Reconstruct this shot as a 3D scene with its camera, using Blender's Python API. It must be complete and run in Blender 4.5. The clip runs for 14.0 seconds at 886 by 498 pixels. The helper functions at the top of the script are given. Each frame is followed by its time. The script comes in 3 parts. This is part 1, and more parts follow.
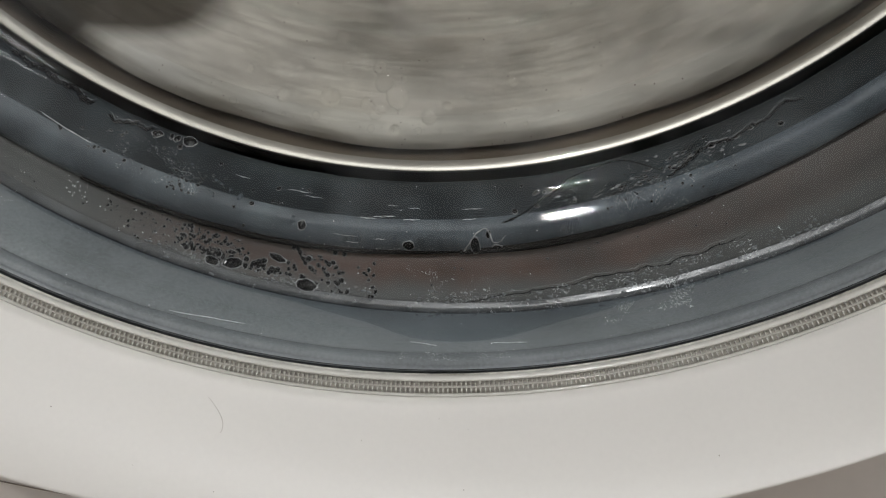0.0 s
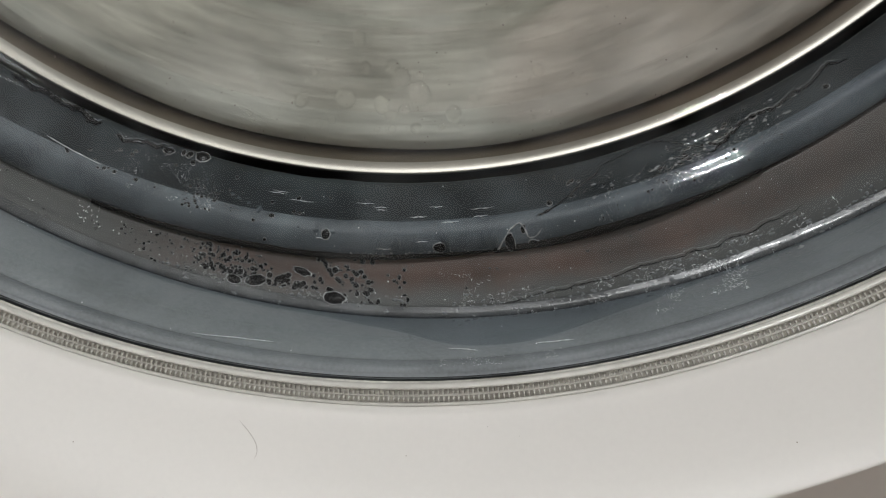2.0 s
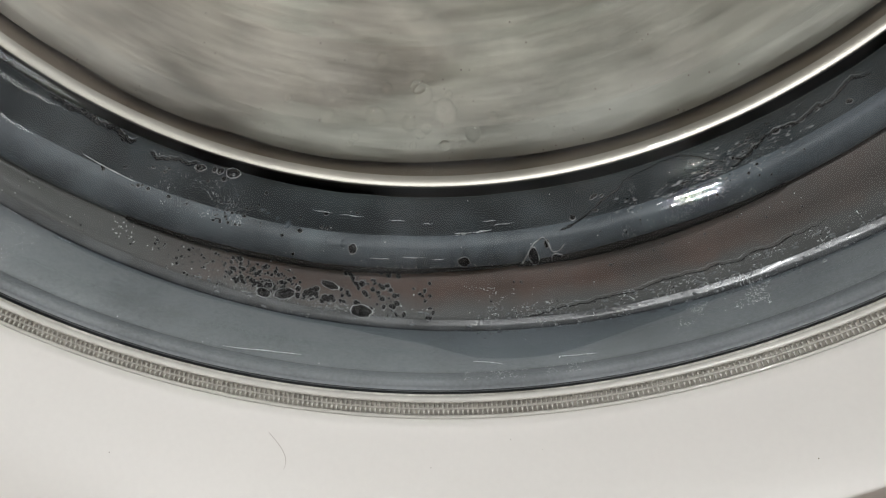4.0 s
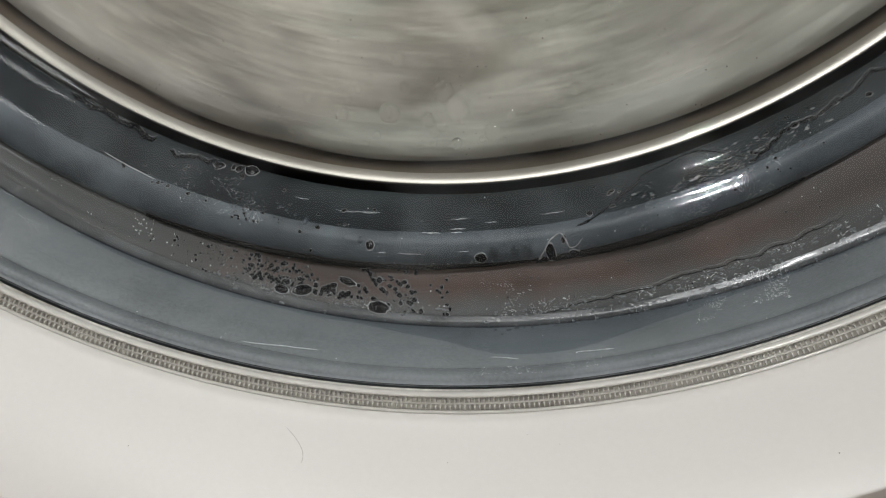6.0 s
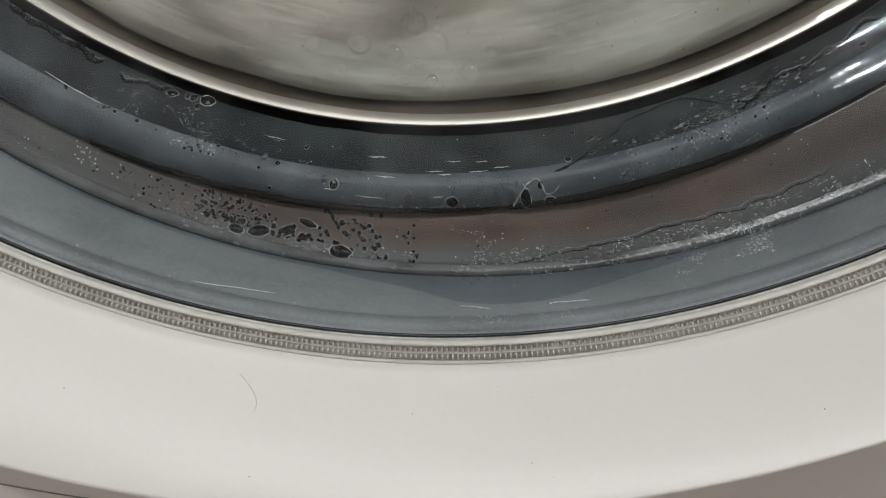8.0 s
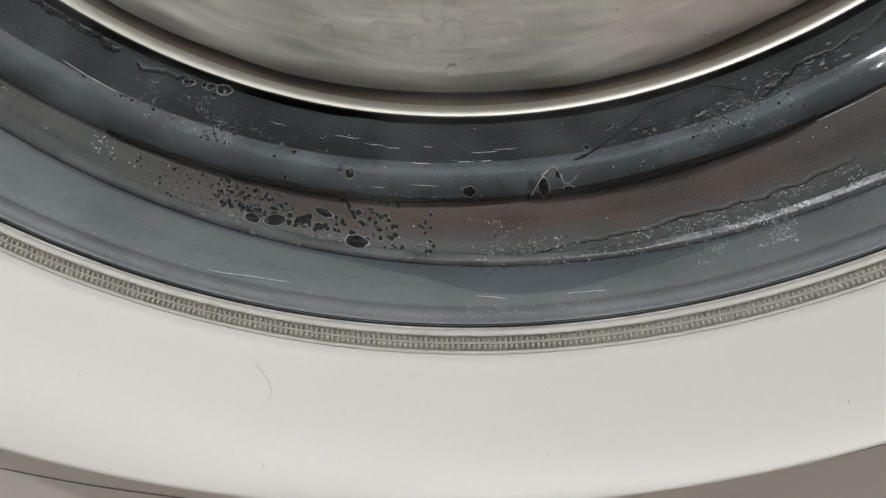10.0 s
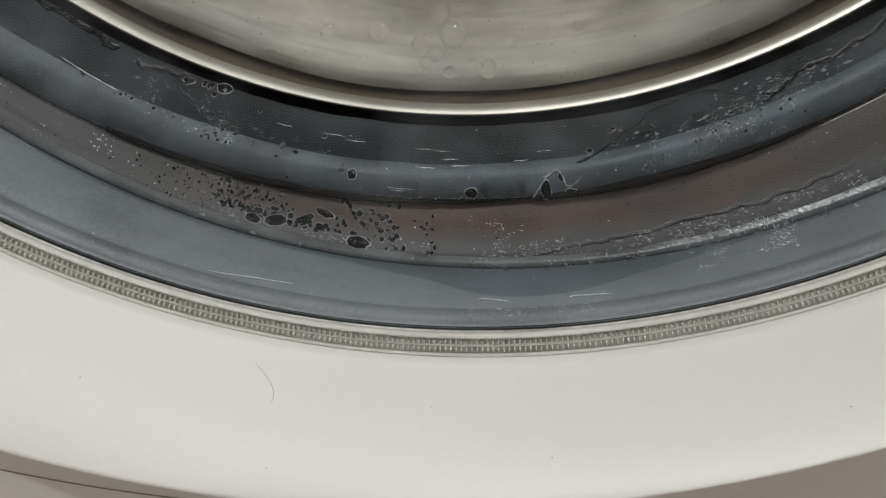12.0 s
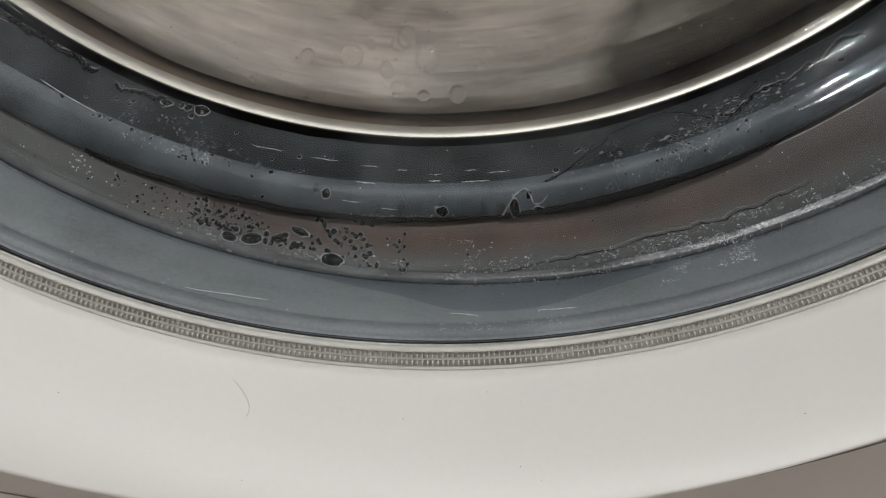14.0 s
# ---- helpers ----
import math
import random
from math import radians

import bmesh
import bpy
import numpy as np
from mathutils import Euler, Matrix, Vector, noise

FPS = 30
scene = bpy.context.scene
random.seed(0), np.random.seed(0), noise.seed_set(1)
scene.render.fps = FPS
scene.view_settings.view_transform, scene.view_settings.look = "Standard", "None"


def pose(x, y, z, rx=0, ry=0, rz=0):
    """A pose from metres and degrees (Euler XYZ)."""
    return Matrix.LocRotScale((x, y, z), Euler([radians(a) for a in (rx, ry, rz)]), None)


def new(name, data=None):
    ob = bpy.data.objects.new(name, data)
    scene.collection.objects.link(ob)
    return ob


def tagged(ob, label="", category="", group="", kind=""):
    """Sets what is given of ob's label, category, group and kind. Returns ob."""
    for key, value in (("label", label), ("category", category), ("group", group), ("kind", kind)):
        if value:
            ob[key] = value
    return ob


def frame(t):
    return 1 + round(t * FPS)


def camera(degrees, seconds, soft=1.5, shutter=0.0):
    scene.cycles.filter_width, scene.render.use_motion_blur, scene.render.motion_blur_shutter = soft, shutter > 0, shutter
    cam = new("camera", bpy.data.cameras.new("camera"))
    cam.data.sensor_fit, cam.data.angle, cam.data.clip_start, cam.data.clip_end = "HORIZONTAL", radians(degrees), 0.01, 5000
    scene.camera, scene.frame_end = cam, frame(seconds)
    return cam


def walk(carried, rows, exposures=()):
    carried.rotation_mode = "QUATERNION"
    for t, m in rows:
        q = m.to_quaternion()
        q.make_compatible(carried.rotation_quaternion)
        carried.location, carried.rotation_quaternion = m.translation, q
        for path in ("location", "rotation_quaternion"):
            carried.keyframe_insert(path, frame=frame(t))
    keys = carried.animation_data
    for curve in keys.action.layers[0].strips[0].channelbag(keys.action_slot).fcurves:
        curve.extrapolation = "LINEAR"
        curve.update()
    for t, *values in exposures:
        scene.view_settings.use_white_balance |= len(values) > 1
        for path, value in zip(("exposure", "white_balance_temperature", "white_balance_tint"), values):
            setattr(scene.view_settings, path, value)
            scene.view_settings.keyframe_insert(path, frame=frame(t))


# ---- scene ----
cam = camera(54.0, 14.0, soft=1.25, shutter=0.1)

# seconds, eye in metres, pitch, yaw and roll in degrees; the camera is held a hand's width from the door
PATH_ROWS = [
    (0.0, 0.0290, -0.1365, 0.3872, -26.24, -0.29, 10.19),
    (0.5, 0.0298, -0.1353, 0.3788, -24.91, 0.66, 9.07),
    (1.0, 0.0314, -0.1365, 0.3754, -24.31, 1.96, 8.33),
    (1.5, 0.0296, -0.1383, 0.3737, -22.97, 2.08, 7.75),
    (2.0, 0.0261, -0.1307, 0.3761, -24.01, 1.01, 5.48),
    (2.5, 0.0273, -0.1280, 0.3806, -25.01, 2.68, 4.19),
    (3.0, 0.0276, -0.1290, 0.3816, -24.93, 3.14, 4.24),
    (5.5, 0.0271, -0.1342, 0.3773, -23.40, 4.01, 4.03),
    (6.0, 0.0284, -0.1331, 0.3778, -23.73, 4.86, 3.68),
    (6.5, 0.0264, -0.1240, 0.3690, -24.24, 2.73, 5.48),
    (7.0, 0.0264, -0.1260, 0.3677, -23.99, 1.81, 6.28),
    (7.5, 0.0266, -0.1269, 0.3682, -24.58, 1.30, 7.08),
    (8.0, 0.0238, -0.1273, 0.3668, -24.60, 0.64, 7.46),
    (8.5, 0.0249, -0.1258, 0.3688, -25.61, 1.87, 7.08),
    (9.0, 0.0254, -0.1265, 0.3671, -25.00, 2.32, 6.77),
    (11.5, 0.0236, -0.1259, 0.3644, -24.95, 1.89, 7.52),
    (12.0, 0.0213, -0.1259, 0.3657, -25.18, 0.93, 7.87),
    (12.5, 0.0201, -0.1265, 0.3629, -23.79, -0.29, 8.64),
    (13.0, 0.0226, -0.1276, 0.3657, -24.22, -0.13, 8.06),
    (13.5, 0.0242, -0.1291, 0.3667, -24.29, 0.18, 7.80),
    (14.0, 0.0228, -0.1305, 0.3671, -23.60, -0.37, 8.13),
]


def held(x, y, z, pitch, yaw, roll):
    return pose(x, y, z, 90 + pitch, 0, yaw) @ pose(0, 0, 0, 0, 0, roll)


walk(cam, [(t, held(*v)) for t, *v in PATH_ROWS], exposures=[(0.0, 0.0), (1.5, 0.0), (2.5, 0.15), (5.5, 0.2), (8.0, 0.1), (11.5, 0.12), (14.0, 0.03)])

# ---- light ----
H = 0.45  # height of the door's axis above the floor
world = bpy.data.worlds.new("world")
world.use_nodes = True
world.node_tree.nodes["Background"].inputs[0].default_value = (0.9, 0.95, 1.0, 1)
world.node_tree.nodes["Background"].inputs[1].default_value = 0.05
scene.world = world
# an added, unseen fill panel, and the small ceiling spot beside it: place, watts, width
FILL_PANEL, SPOT = (0.58, -0.80, 3.8, 0.80), (-0.81, -1.55, 18.5, 0.08)
for shape, (sx, sy, watts, wide) in (("SQUARE", FILL_PANEL), ("DISK", SPOT)):
    lamp = new("spot_and_fill_light", bpy.data.lights.new("spot_and_fill_light", "AREA"))
    lamp.data.shape, lamp.data.size, lamp.data.energy = shape, wide, watts
    lamp.data.color = (0.99, 1.0, 1.01)
    lamp.matrix_basis = pose(sx, sy, 2.325)


# ---- materials ----
def material(name, rgb, rough=0.5, metal=0.0, vary=0.15, scale=30.0, fine=400.0, bump=0.1, depth=0.0005,
             stain=None, stain_amount=0.3, stain_scale=12.0, coat=0.0, transmission=0.0, rough_vary=0.1, spec=0.5):
    """Principled material with variation at two scales, stains and fine relief; sizes in waves a metre."""
    m = bpy.data.materials.new(name)
    m.use_nodes = True
    n, l = m.node_tree.nodes, m.node_tree.links
    b = n["Principled BSDF"]
    co = n.new("ShaderNodeTexCoord")
    big, small = n.new("ShaderNodeTexNoise"), n.new("ShaderNodeTexNoise")
    for tex, s, d in ((big, scale, 4), (small, fine, 3)):
        tex.inputs["Scale"].default_value, tex.inputs["Detail"].default_value = s, d
        l.new(co.outputs["Object"], tex.inputs["Vector"])
    ramp = n.new("ShaderNodeMapRange")
    ramp.inputs["From Min"].default_value, ramp.inputs["From Max"].default_value = 0.3, 0.7
    ramp.inputs["To Min"].default_value, ramp.inputs["To Max"].default_value = 1 - vary, 1 + vary
    both = n.new("ShaderNodeMath")
    both.operation = "MULTIPLY_ADD"
    both.inputs[1].default_value, both.inputs[2].default_value = 0.4, 0.0
    l.new(small.outputs["Fac"], both.inputs[0])
    add = n.new("ShaderNodeMath")
    add.operation = "MULTIPLY_ADD"
    add.inputs[1].default_value = 0.6
    l.new(big.outputs["Fac"], add.inputs[0])
    l.new(both.outputs[0], add.inputs[2])
    l.new(add.outputs[0], ramp.inputs["Value"])
    scale_col = n.new("ShaderNodeVectorMath")
    scale_col.operation = "SCALE"
    scale_col.inputs[0].default_value = rgb
    l.new(ramp.outputs[0], scale_col.inputs["Scale"])
    colour = scale_col.outputs[0]
    if stain:
        st = n.new("ShaderNodeTexNoise")
        st.inputs["Scale"].default_value, st.inputs["Detail"].default_value = stain_scale, 6
        l.new(co.outputs["Object"], st.inputs["Vector"])
        r2 = n.new("ShaderNodeMapRange")
        r2.inputs["From Min"].default_value, r2.inputs["From Max"].default_value = 0.48, 0.72
        r2.inputs["To Max"].default_value = stain_amount
        l.new(st.outputs["Fac"], r2.inputs["Value"])
        mix = n.new("ShaderNodeMix")
        mix.data_type = "RGBA"
        l.new(r2.outputs[0], mix.inputs[0])
        l.new(colour, mix.inputs[6])
        mix.inputs[7].default_value = (*stain, 1)
        colour = mix.outputs[2]
    l.new(colour, b.inputs["Base Color"])
    rr = n.new("ShaderNodeMapRange")
    rr.inputs["To Min"].default_value, rr.inputs["To Max"].default_value = max(0.02, rough - rough_vary), rough + rough_vary
    l.new(big.outputs["Fac"], rr.inputs["Value"])
    l.new(rr.outputs[0], b.inputs["Roughness"])
    b.inputs["Metallic"].default_value = metal
    b.inputs["Coat Weight"].default_value = coat
    b.inputs["Coat Roughness"].default_value = 0.06
    b.inputs["Transmission Weight"].default_value = transmission
    b.inputs["Specular IOR Level"].default_value = spec
    if bump:
        bp = n.new("ShaderNodeBump")
        bp.inputs["Strength"].default_value, bp.inputs["Distance"].default_value = bump, depth
        l.new(add.outputs[0], bp.inputs["Height"])
        l.new(bp.outputs[0], b.inputs["Normal"])
    return m


def clear(name, tint=(1, 1, 1), ior=1.45, rough=0.0, haze=0.0, film=0.0, soil=(0.6, 0.62, 0.64), size=45):
    """Thin clear glass or water: it lets the light through and mirrors by Fresnel; haze is a dried film on it."""
    m = bpy.data.materials.new(name)
    m.use_nodes = True
    n, l = m.node_tree.nodes, m.node_tree.links
    n.remove(n["Principled BSDF"])
    tr, gl, fr, mx = (n.new(k) for k in ("ShaderNodeBsdfTransparent", "ShaderNodeBsdfGlossy", "ShaderNodeFresnel", "ShaderNodeMixShader"))
    tr.inputs[0].default_value = (*tint, 1)
    gl.inputs["Roughness"].default_value = rough
    fr.inputs["IOR"].default_value = ior
    l.new(fr.outputs[0], mx.inputs[0])
    l.new(tr.outputs[0], mx.inputs[1])
    l.new(gl.outputs[0], mx.inputs[2])
    out = mx.outputs[0]
    if haze:
        df, co, nz, mr, m2 = (n.new(k) for k in ("ShaderNodeBsdfDiffuse", "ShaderNodeTexCoord", "ShaderNodeTexNoise", "ShaderNodeMapRange", "ShaderNodeMixShader"))
        df.inputs[0].default_value = (*soil, 1)
        mr.inputs["To Min"].default_value = film
        nz.inputs["Scale"].default_value, nz.inputs["Detail"].default_value = size, 7
        l.new(co.outputs["Object"], nz.inputs["Vector"])
        mr.inputs["From Min"].default_value, mr.inputs["From Max"].default_value, mr.inputs["To Max"].default_value = 0.5, 0.75, haze
        l.new(nz.outputs["Fac"], mr.inputs["Value"])
        l.new(mr.outputs[0], m2.inputs[0])
        l.new(out, m2.inputs[1])
        l.new(df.outputs[0], m2.inputs[2])
        out = m2.outputs[0]
    l.new(out, n["Material Output"].inputs[0])
    return m


def glowing(name, rgb, strength):
    m = bpy.data.materials.new(name)
    m.use_nodes = True
    b = m.node_tree.nodes["Principled BSDF"]
    b.inputs["Base Color"].default_value = (0.8, 0.8, 0.8, 1)
    b.inputs["Emission Color"].default_value, b.inputs["Emission Strength"].default_value = (*rgb, 1), strength
    return m


WHITE = material("white_plastic", (0.74, 0.72, 0.69), 0.38, vary=0.025, scale=14, fine=900, bump=0.04, depth=0.0002)
ENAMEL = material("white_enamel", (0.70, 0.67, 0.64), 0.30, vary=0.03, scale=8, bump=0.03, depth=0.0002)
RUBBER = material("grey_rubber", (0.205, 0.221, 0.235), 0.42, vary=0.30, scale=60, fine=1500, bump=0.35, depth=0.0002,
                  stain=(0.20, 0.215, 0.225), stain_amount=0.35, stain_scale=60)
WET = material("wet_dark_rubber", (0.068, 0.083, 0.098), 0.42, vary=0.55, scale=90, fine=1800, bump=0.25, depth=0.0003,
               stain=(0.15, 0.18, 0.20), stain_amount=0.6, stain_scale=75, spec=0.4)
# darker copy of the fold's wet rubber, with shade put into its colour
SHADED_SHELF = material("shaded_wet_shelf", (0.022, 0.028, 0.033), 0.40, vary=0.6, scale=90, fine=1800, bump=0.35, depth=0.0003, spec=0.3,
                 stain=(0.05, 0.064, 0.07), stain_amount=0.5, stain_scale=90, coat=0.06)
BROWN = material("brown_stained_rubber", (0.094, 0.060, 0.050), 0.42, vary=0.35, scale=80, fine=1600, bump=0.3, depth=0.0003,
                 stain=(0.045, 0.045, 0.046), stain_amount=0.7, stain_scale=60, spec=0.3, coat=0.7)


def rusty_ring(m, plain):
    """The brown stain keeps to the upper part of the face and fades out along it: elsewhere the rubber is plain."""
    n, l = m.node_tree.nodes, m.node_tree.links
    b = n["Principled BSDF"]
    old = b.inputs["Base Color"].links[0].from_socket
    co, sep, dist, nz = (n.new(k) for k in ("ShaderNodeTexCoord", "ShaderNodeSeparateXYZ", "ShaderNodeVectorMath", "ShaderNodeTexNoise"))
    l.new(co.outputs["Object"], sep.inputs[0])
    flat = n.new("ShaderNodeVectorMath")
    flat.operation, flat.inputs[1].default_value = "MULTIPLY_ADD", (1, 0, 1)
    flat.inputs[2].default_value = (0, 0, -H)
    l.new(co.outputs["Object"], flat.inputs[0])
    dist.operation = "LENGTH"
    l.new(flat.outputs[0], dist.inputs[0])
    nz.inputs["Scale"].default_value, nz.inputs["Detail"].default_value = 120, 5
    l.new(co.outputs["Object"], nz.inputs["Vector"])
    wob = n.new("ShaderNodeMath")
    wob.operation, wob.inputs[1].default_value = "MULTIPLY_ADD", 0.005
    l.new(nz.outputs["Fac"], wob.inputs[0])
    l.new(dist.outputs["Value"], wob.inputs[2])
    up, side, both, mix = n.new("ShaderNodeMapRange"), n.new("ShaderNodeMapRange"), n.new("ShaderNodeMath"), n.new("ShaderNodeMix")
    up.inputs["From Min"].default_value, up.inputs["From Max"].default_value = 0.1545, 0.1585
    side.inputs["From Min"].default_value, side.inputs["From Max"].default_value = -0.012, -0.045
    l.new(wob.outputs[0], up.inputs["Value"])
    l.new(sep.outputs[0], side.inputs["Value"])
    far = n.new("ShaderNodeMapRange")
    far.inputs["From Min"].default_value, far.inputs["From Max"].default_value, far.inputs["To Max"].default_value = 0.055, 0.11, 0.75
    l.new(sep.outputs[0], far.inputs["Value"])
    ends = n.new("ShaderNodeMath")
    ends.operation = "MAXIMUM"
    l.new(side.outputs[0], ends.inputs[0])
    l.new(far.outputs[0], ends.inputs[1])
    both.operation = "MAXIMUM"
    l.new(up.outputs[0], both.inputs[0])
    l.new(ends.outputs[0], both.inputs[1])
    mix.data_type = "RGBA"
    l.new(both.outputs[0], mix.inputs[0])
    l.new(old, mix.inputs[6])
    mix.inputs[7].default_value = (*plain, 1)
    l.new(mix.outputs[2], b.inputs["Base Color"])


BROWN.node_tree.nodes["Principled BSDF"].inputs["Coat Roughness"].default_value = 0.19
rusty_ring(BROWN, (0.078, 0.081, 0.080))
GLOSSY = material("glossy_wet_rubber", (0.075, 0.078, 0.082), 0.24, vary=0.35, scale=120, fine=1400, bump=0.35, depth=0.0004, stain=(0.16, 0.17, 0.18), stain_amount=0.5, stain_scale=90, coat=0.05)
SEAM = material("dark_gap", (0.10, 0.09, 0.085), 0.6, vary=0.2)
STEEL = material("polished_steel", (0.47, 0.445, 0.40), 0.38, metal=1.0, vary=0.30, scale=30, bump=0.05, depth=0.0002, rough_vary=0.05)
DULL = material("dull_steel", (0.24, 0.20, 0.165), 0.30, metal=1.0, vary=0.2, scale=60, bump=0.06, depth=0.0002)
GLASS = clear("door_glass", (0.97, 0.985, 0.98), 1.33, 0.01, haze=0.05)
WATER = clear("water", (0.90, 0.93, 0.95), 1.33, 0.02)
PANE = clear("soapy_glass", (0.96, 0.96, 0.94), 1.35, 0.01, haze=0.30, film=0.02, soil=(0.62, 0.60, 0.56), size=60)
DROP = material("drop", (0.97, 0.965, 0.95), 0.03, vary=0.0, bump=0.0, transmission=1.0, rough_vary=0.01)
DROP.node_tree.nodes["Principled BSDF"].inputs["IOR"].default_value = 1.33
DROP_RIM = clear("drop_rim", (0.9, 0.9, 0.9), 1.33, 0.05, haze=0.25, film=0.08, soil=(0.80, 0.79, 0.75))
POOL = clear("standing_water", (0.82, 0.845, 0.87), 1.33, 0.02)
TROUGH = material("clear_plastic_trough", (0.62, 0.61, 0.56), 0.2, vary=0.4, scale=60, fine=700, bump=0.15, stain=(0.16, 0.13, 0.07), stain_amount=0.6, stain_scale=22, coat=0.6)
CLEAR_TRIM = material("clear_ribbed_plastic", (0.72, 0.71, 0.67), 0.14, vary=0.25, scale=40, fine=700, bump=0.1,
                      stain=(0.30, 0.25, 0.15), stain_amount=0.45, stain_scale=25, coat=0.5)
LIP = material("clear_smooth_plastic", (0.62, 0.61, 0.57), 0.2, vary=0.12, scale=40, bump=0.05, coat=0.5)
SUDS = material("soap_rim", (0.36, 0.37, 0.38), 0.15, vary=0.75, scale=700, bump=0.1, coat=0.5)
BUBBLE = material("dark_water_bubble", (0.008, 0.008, 0.009), 0.12, vary=0.2, scale=300, bump=0.0, spec=0.28)
# near-black matte, for shade laid on under the rubber fold
DEEP_SHADE = material("deep_shade", (0.012, 0.011, 0.011), 0.9, vary=0.3, bump=0.0, spec=0.05)
SPARKLE = material("wet_sparkle", (0.20, 0.21, 0.22), 0.06, vary=0.2, scale=300, bump=0.0, coat=1.0, spec=0.8, rough_vary=0.02)
# white of the limescale; it also paints glints and reflections on the seal
LIME_AND_GLINT = material("limescale", (0.80, 0.83, 0.85), 0.5, vary=0.3, scale=400, bump=0.2, depth=0.0002)
HAIR = material("brown_hair", (0.25, 0.19, 0.16), 0.45, vary=0.2, bump=0.0)
DUST = material("grey_dust", (0.28, 0.24, 0.21), 0.8, vary=0.2, bump=0.0)
WALL = material("painted_wall", (0.68, 0.67, 0.65), 0.7, vary=0.05, scale=3, fine=120, bump=0.1)
CEIL = material("ceiling_paint", (0.78, 0.77, 0.75), 0.8, vary=0.03, scale=3, bump=0.05)
FLOOR = material("floor_tile", (0.34, 0.28, 0.24), 0.35, vary=0.15, scale=9, bump=0.08)
LAMP_WHITE = glowing("lamp_diffuser", (1.0, 0.985, 0.965), 30.0)
# glow of the added fill panel
FILL_WHITE = glowing("fill_diffuser", (0.985, 1.0, 0.995), 6.0)
CLOTHS = [
    material("cloth_%d" % i, c, 0.75, vary=0.55, scale=45, fine=260, bump=0.8, depth=0.006, stain=s, stain_amount=0.85, stain_scale=30, spec=0.25)
    for i, (c, s) in enumerate([
        ((0.57, 0.545, 0.49), (0.74, 0.72, 0.68)), ((0.53, 0.53, 0.47), (0.68, 0.685, 0.63)),
        ((0.60, 0.56, 0.505), (0.48, 0.445, 0.395)), ((0.56, 0.54, 0.49), (0.76, 0.745, 0.71)),
        ((0.54, 0.485, 0.44), (0.68, 0.64, 0.59)), ((0.095, 0.083, 0.067), (0.16, 0.142, 0.118))])]


# ---- building helpers ----
def part(name, bm, mats, parent=None, label="", smooth=True, front=None):
    me = bpy.data.meshes.new(name)
    bmesh.ops.recalc_face_normals(bm, faces=bm.faces)
    if front is not None:  # open shells of glass and water show their outer side to the room
        for f in bm.faces:
            if f.normal.dot(front - f.calc_center_median()) < 0:
                f.normal_flip()
    bm.to_mesh(me)
    bm.free()
    for m in mats if isinstance(mats, (list, tuple)) else [mats]:
        me.materials.append(m)
    if smooth:
        for p in me.polygons:
            p.use_smooth = True
    ob = new(name, me)
    ob.parent = parent
    return tagged(ob, label) if label else ob


ROOM_SIDE = Vector((0.02, -0.13, -0.08))


def empty(name, m=None):
    ob = new(name)
    ob.empty_display_size = 0.05
    if m is not None:
        ob.matrix_basis = m
    return ob


def swell(a, r, y, uneven, seed):
    """How far soft rubber stands off its true circle."""
    if not uneven:
        return 0.0
    return uneven * (noise.noise(Vector((6 * math.sin(a), 6 * math.cos(a), 300 * r + seed))) + 0.5 * noise.noise(Vector((22 * math.sin(a), 22 * math.cos(a), 500 * y + seed))))


def lathe(profile, segs=360, closed=False, z=H, uneven=0.0, seed=0.0):
    """A surface turned about the door's axis. Profile rows: radius, depth and, if given, the circle's offset across and up."""
    bm = bmesh.new()
    rings = []
    for row in profile:
        r, y, dx, dz = (*row, 0, 0)[:4]
        if r < 1e-6:
            rings.append([bm.verts.new((dx, y, z + dz))] * segs)
            continue
        ring = []
        for k in range(segs):
            a = 2 * math.pi * k / segs
            e = swell(a, r, y, uneven, seed)
            ring.append(bm.verts.new((dx + (r + e) * math.sin(a), y + 0.6 * e, z + dz - (r + e) * math.cos(a))))
        rings.append(ring)
    pairs = list(zip(rings, rings[1:])) + ([(rings[-1], rings[0])] if closed else [])
    for a, b in pairs:
        for k in range(segs):
            vs = []
            for v in (a[k], a[(k + 1) % segs], b[(k + 1) % segs], b[k]):
                if v not in vs:
                    vs.append(v)
            if len(vs) > 2:
                bm.faces.new(vs)
    return bm


def box(bm, x0, y0, z0, x1, y1, z1, bevel=0.0):
    g = bmesh.ops.create_cube(bm, size=1, matrix=Matrix.LocRotScale(((x0 + x1) / 2, (y0 + y1) / 2, (z0 + z1) / 2), None, (x1 - x0, y1 - y0, z1 - z0)))
    if bevel:
        es = list({e for v in g["verts"] for e in v.link_edges})
        bmesh.ops.bevel(bm, geom=es, offset=bevel, segments=3, profile=0.5, affect="EDGES")


def slab(name, dims, mat, kind="structure", label="", category=""):
    bm = bmesh.new()
    box(bm, *dims)
    return tagged(part(name, bm, mat, smooth=False), label, category, kind=kind)


# ---- the room round the machine ----
slab("floor", (-1.5, -2.7, -0.1, 1.2, 0.75, 0.0), FLOOR, label="brown tiled laundry room floor", category="floor")
slab("ceiling", (-1.5, -2.7, 2.4, 1.2, 0.75, 2.5), CEIL, label="plain white painted ceiling", category="ceiling")
slab("wall_north", (-1.5, 0.75, 0.0, 1.2, 0.87, 2.4), WALL, label="plain beige painted wall", category="wall")
slab("wall_south", (-1.5, -2.82, 0.0, 1.2, -2.7, 2.4), WALL, label="plain beige painted wall", category="wall")
slab("wall_west", (-1.62, -2.82, 0.0, -1.5, 0.87, 2.4), WALL, label="plain beige painted wall", category="wall")
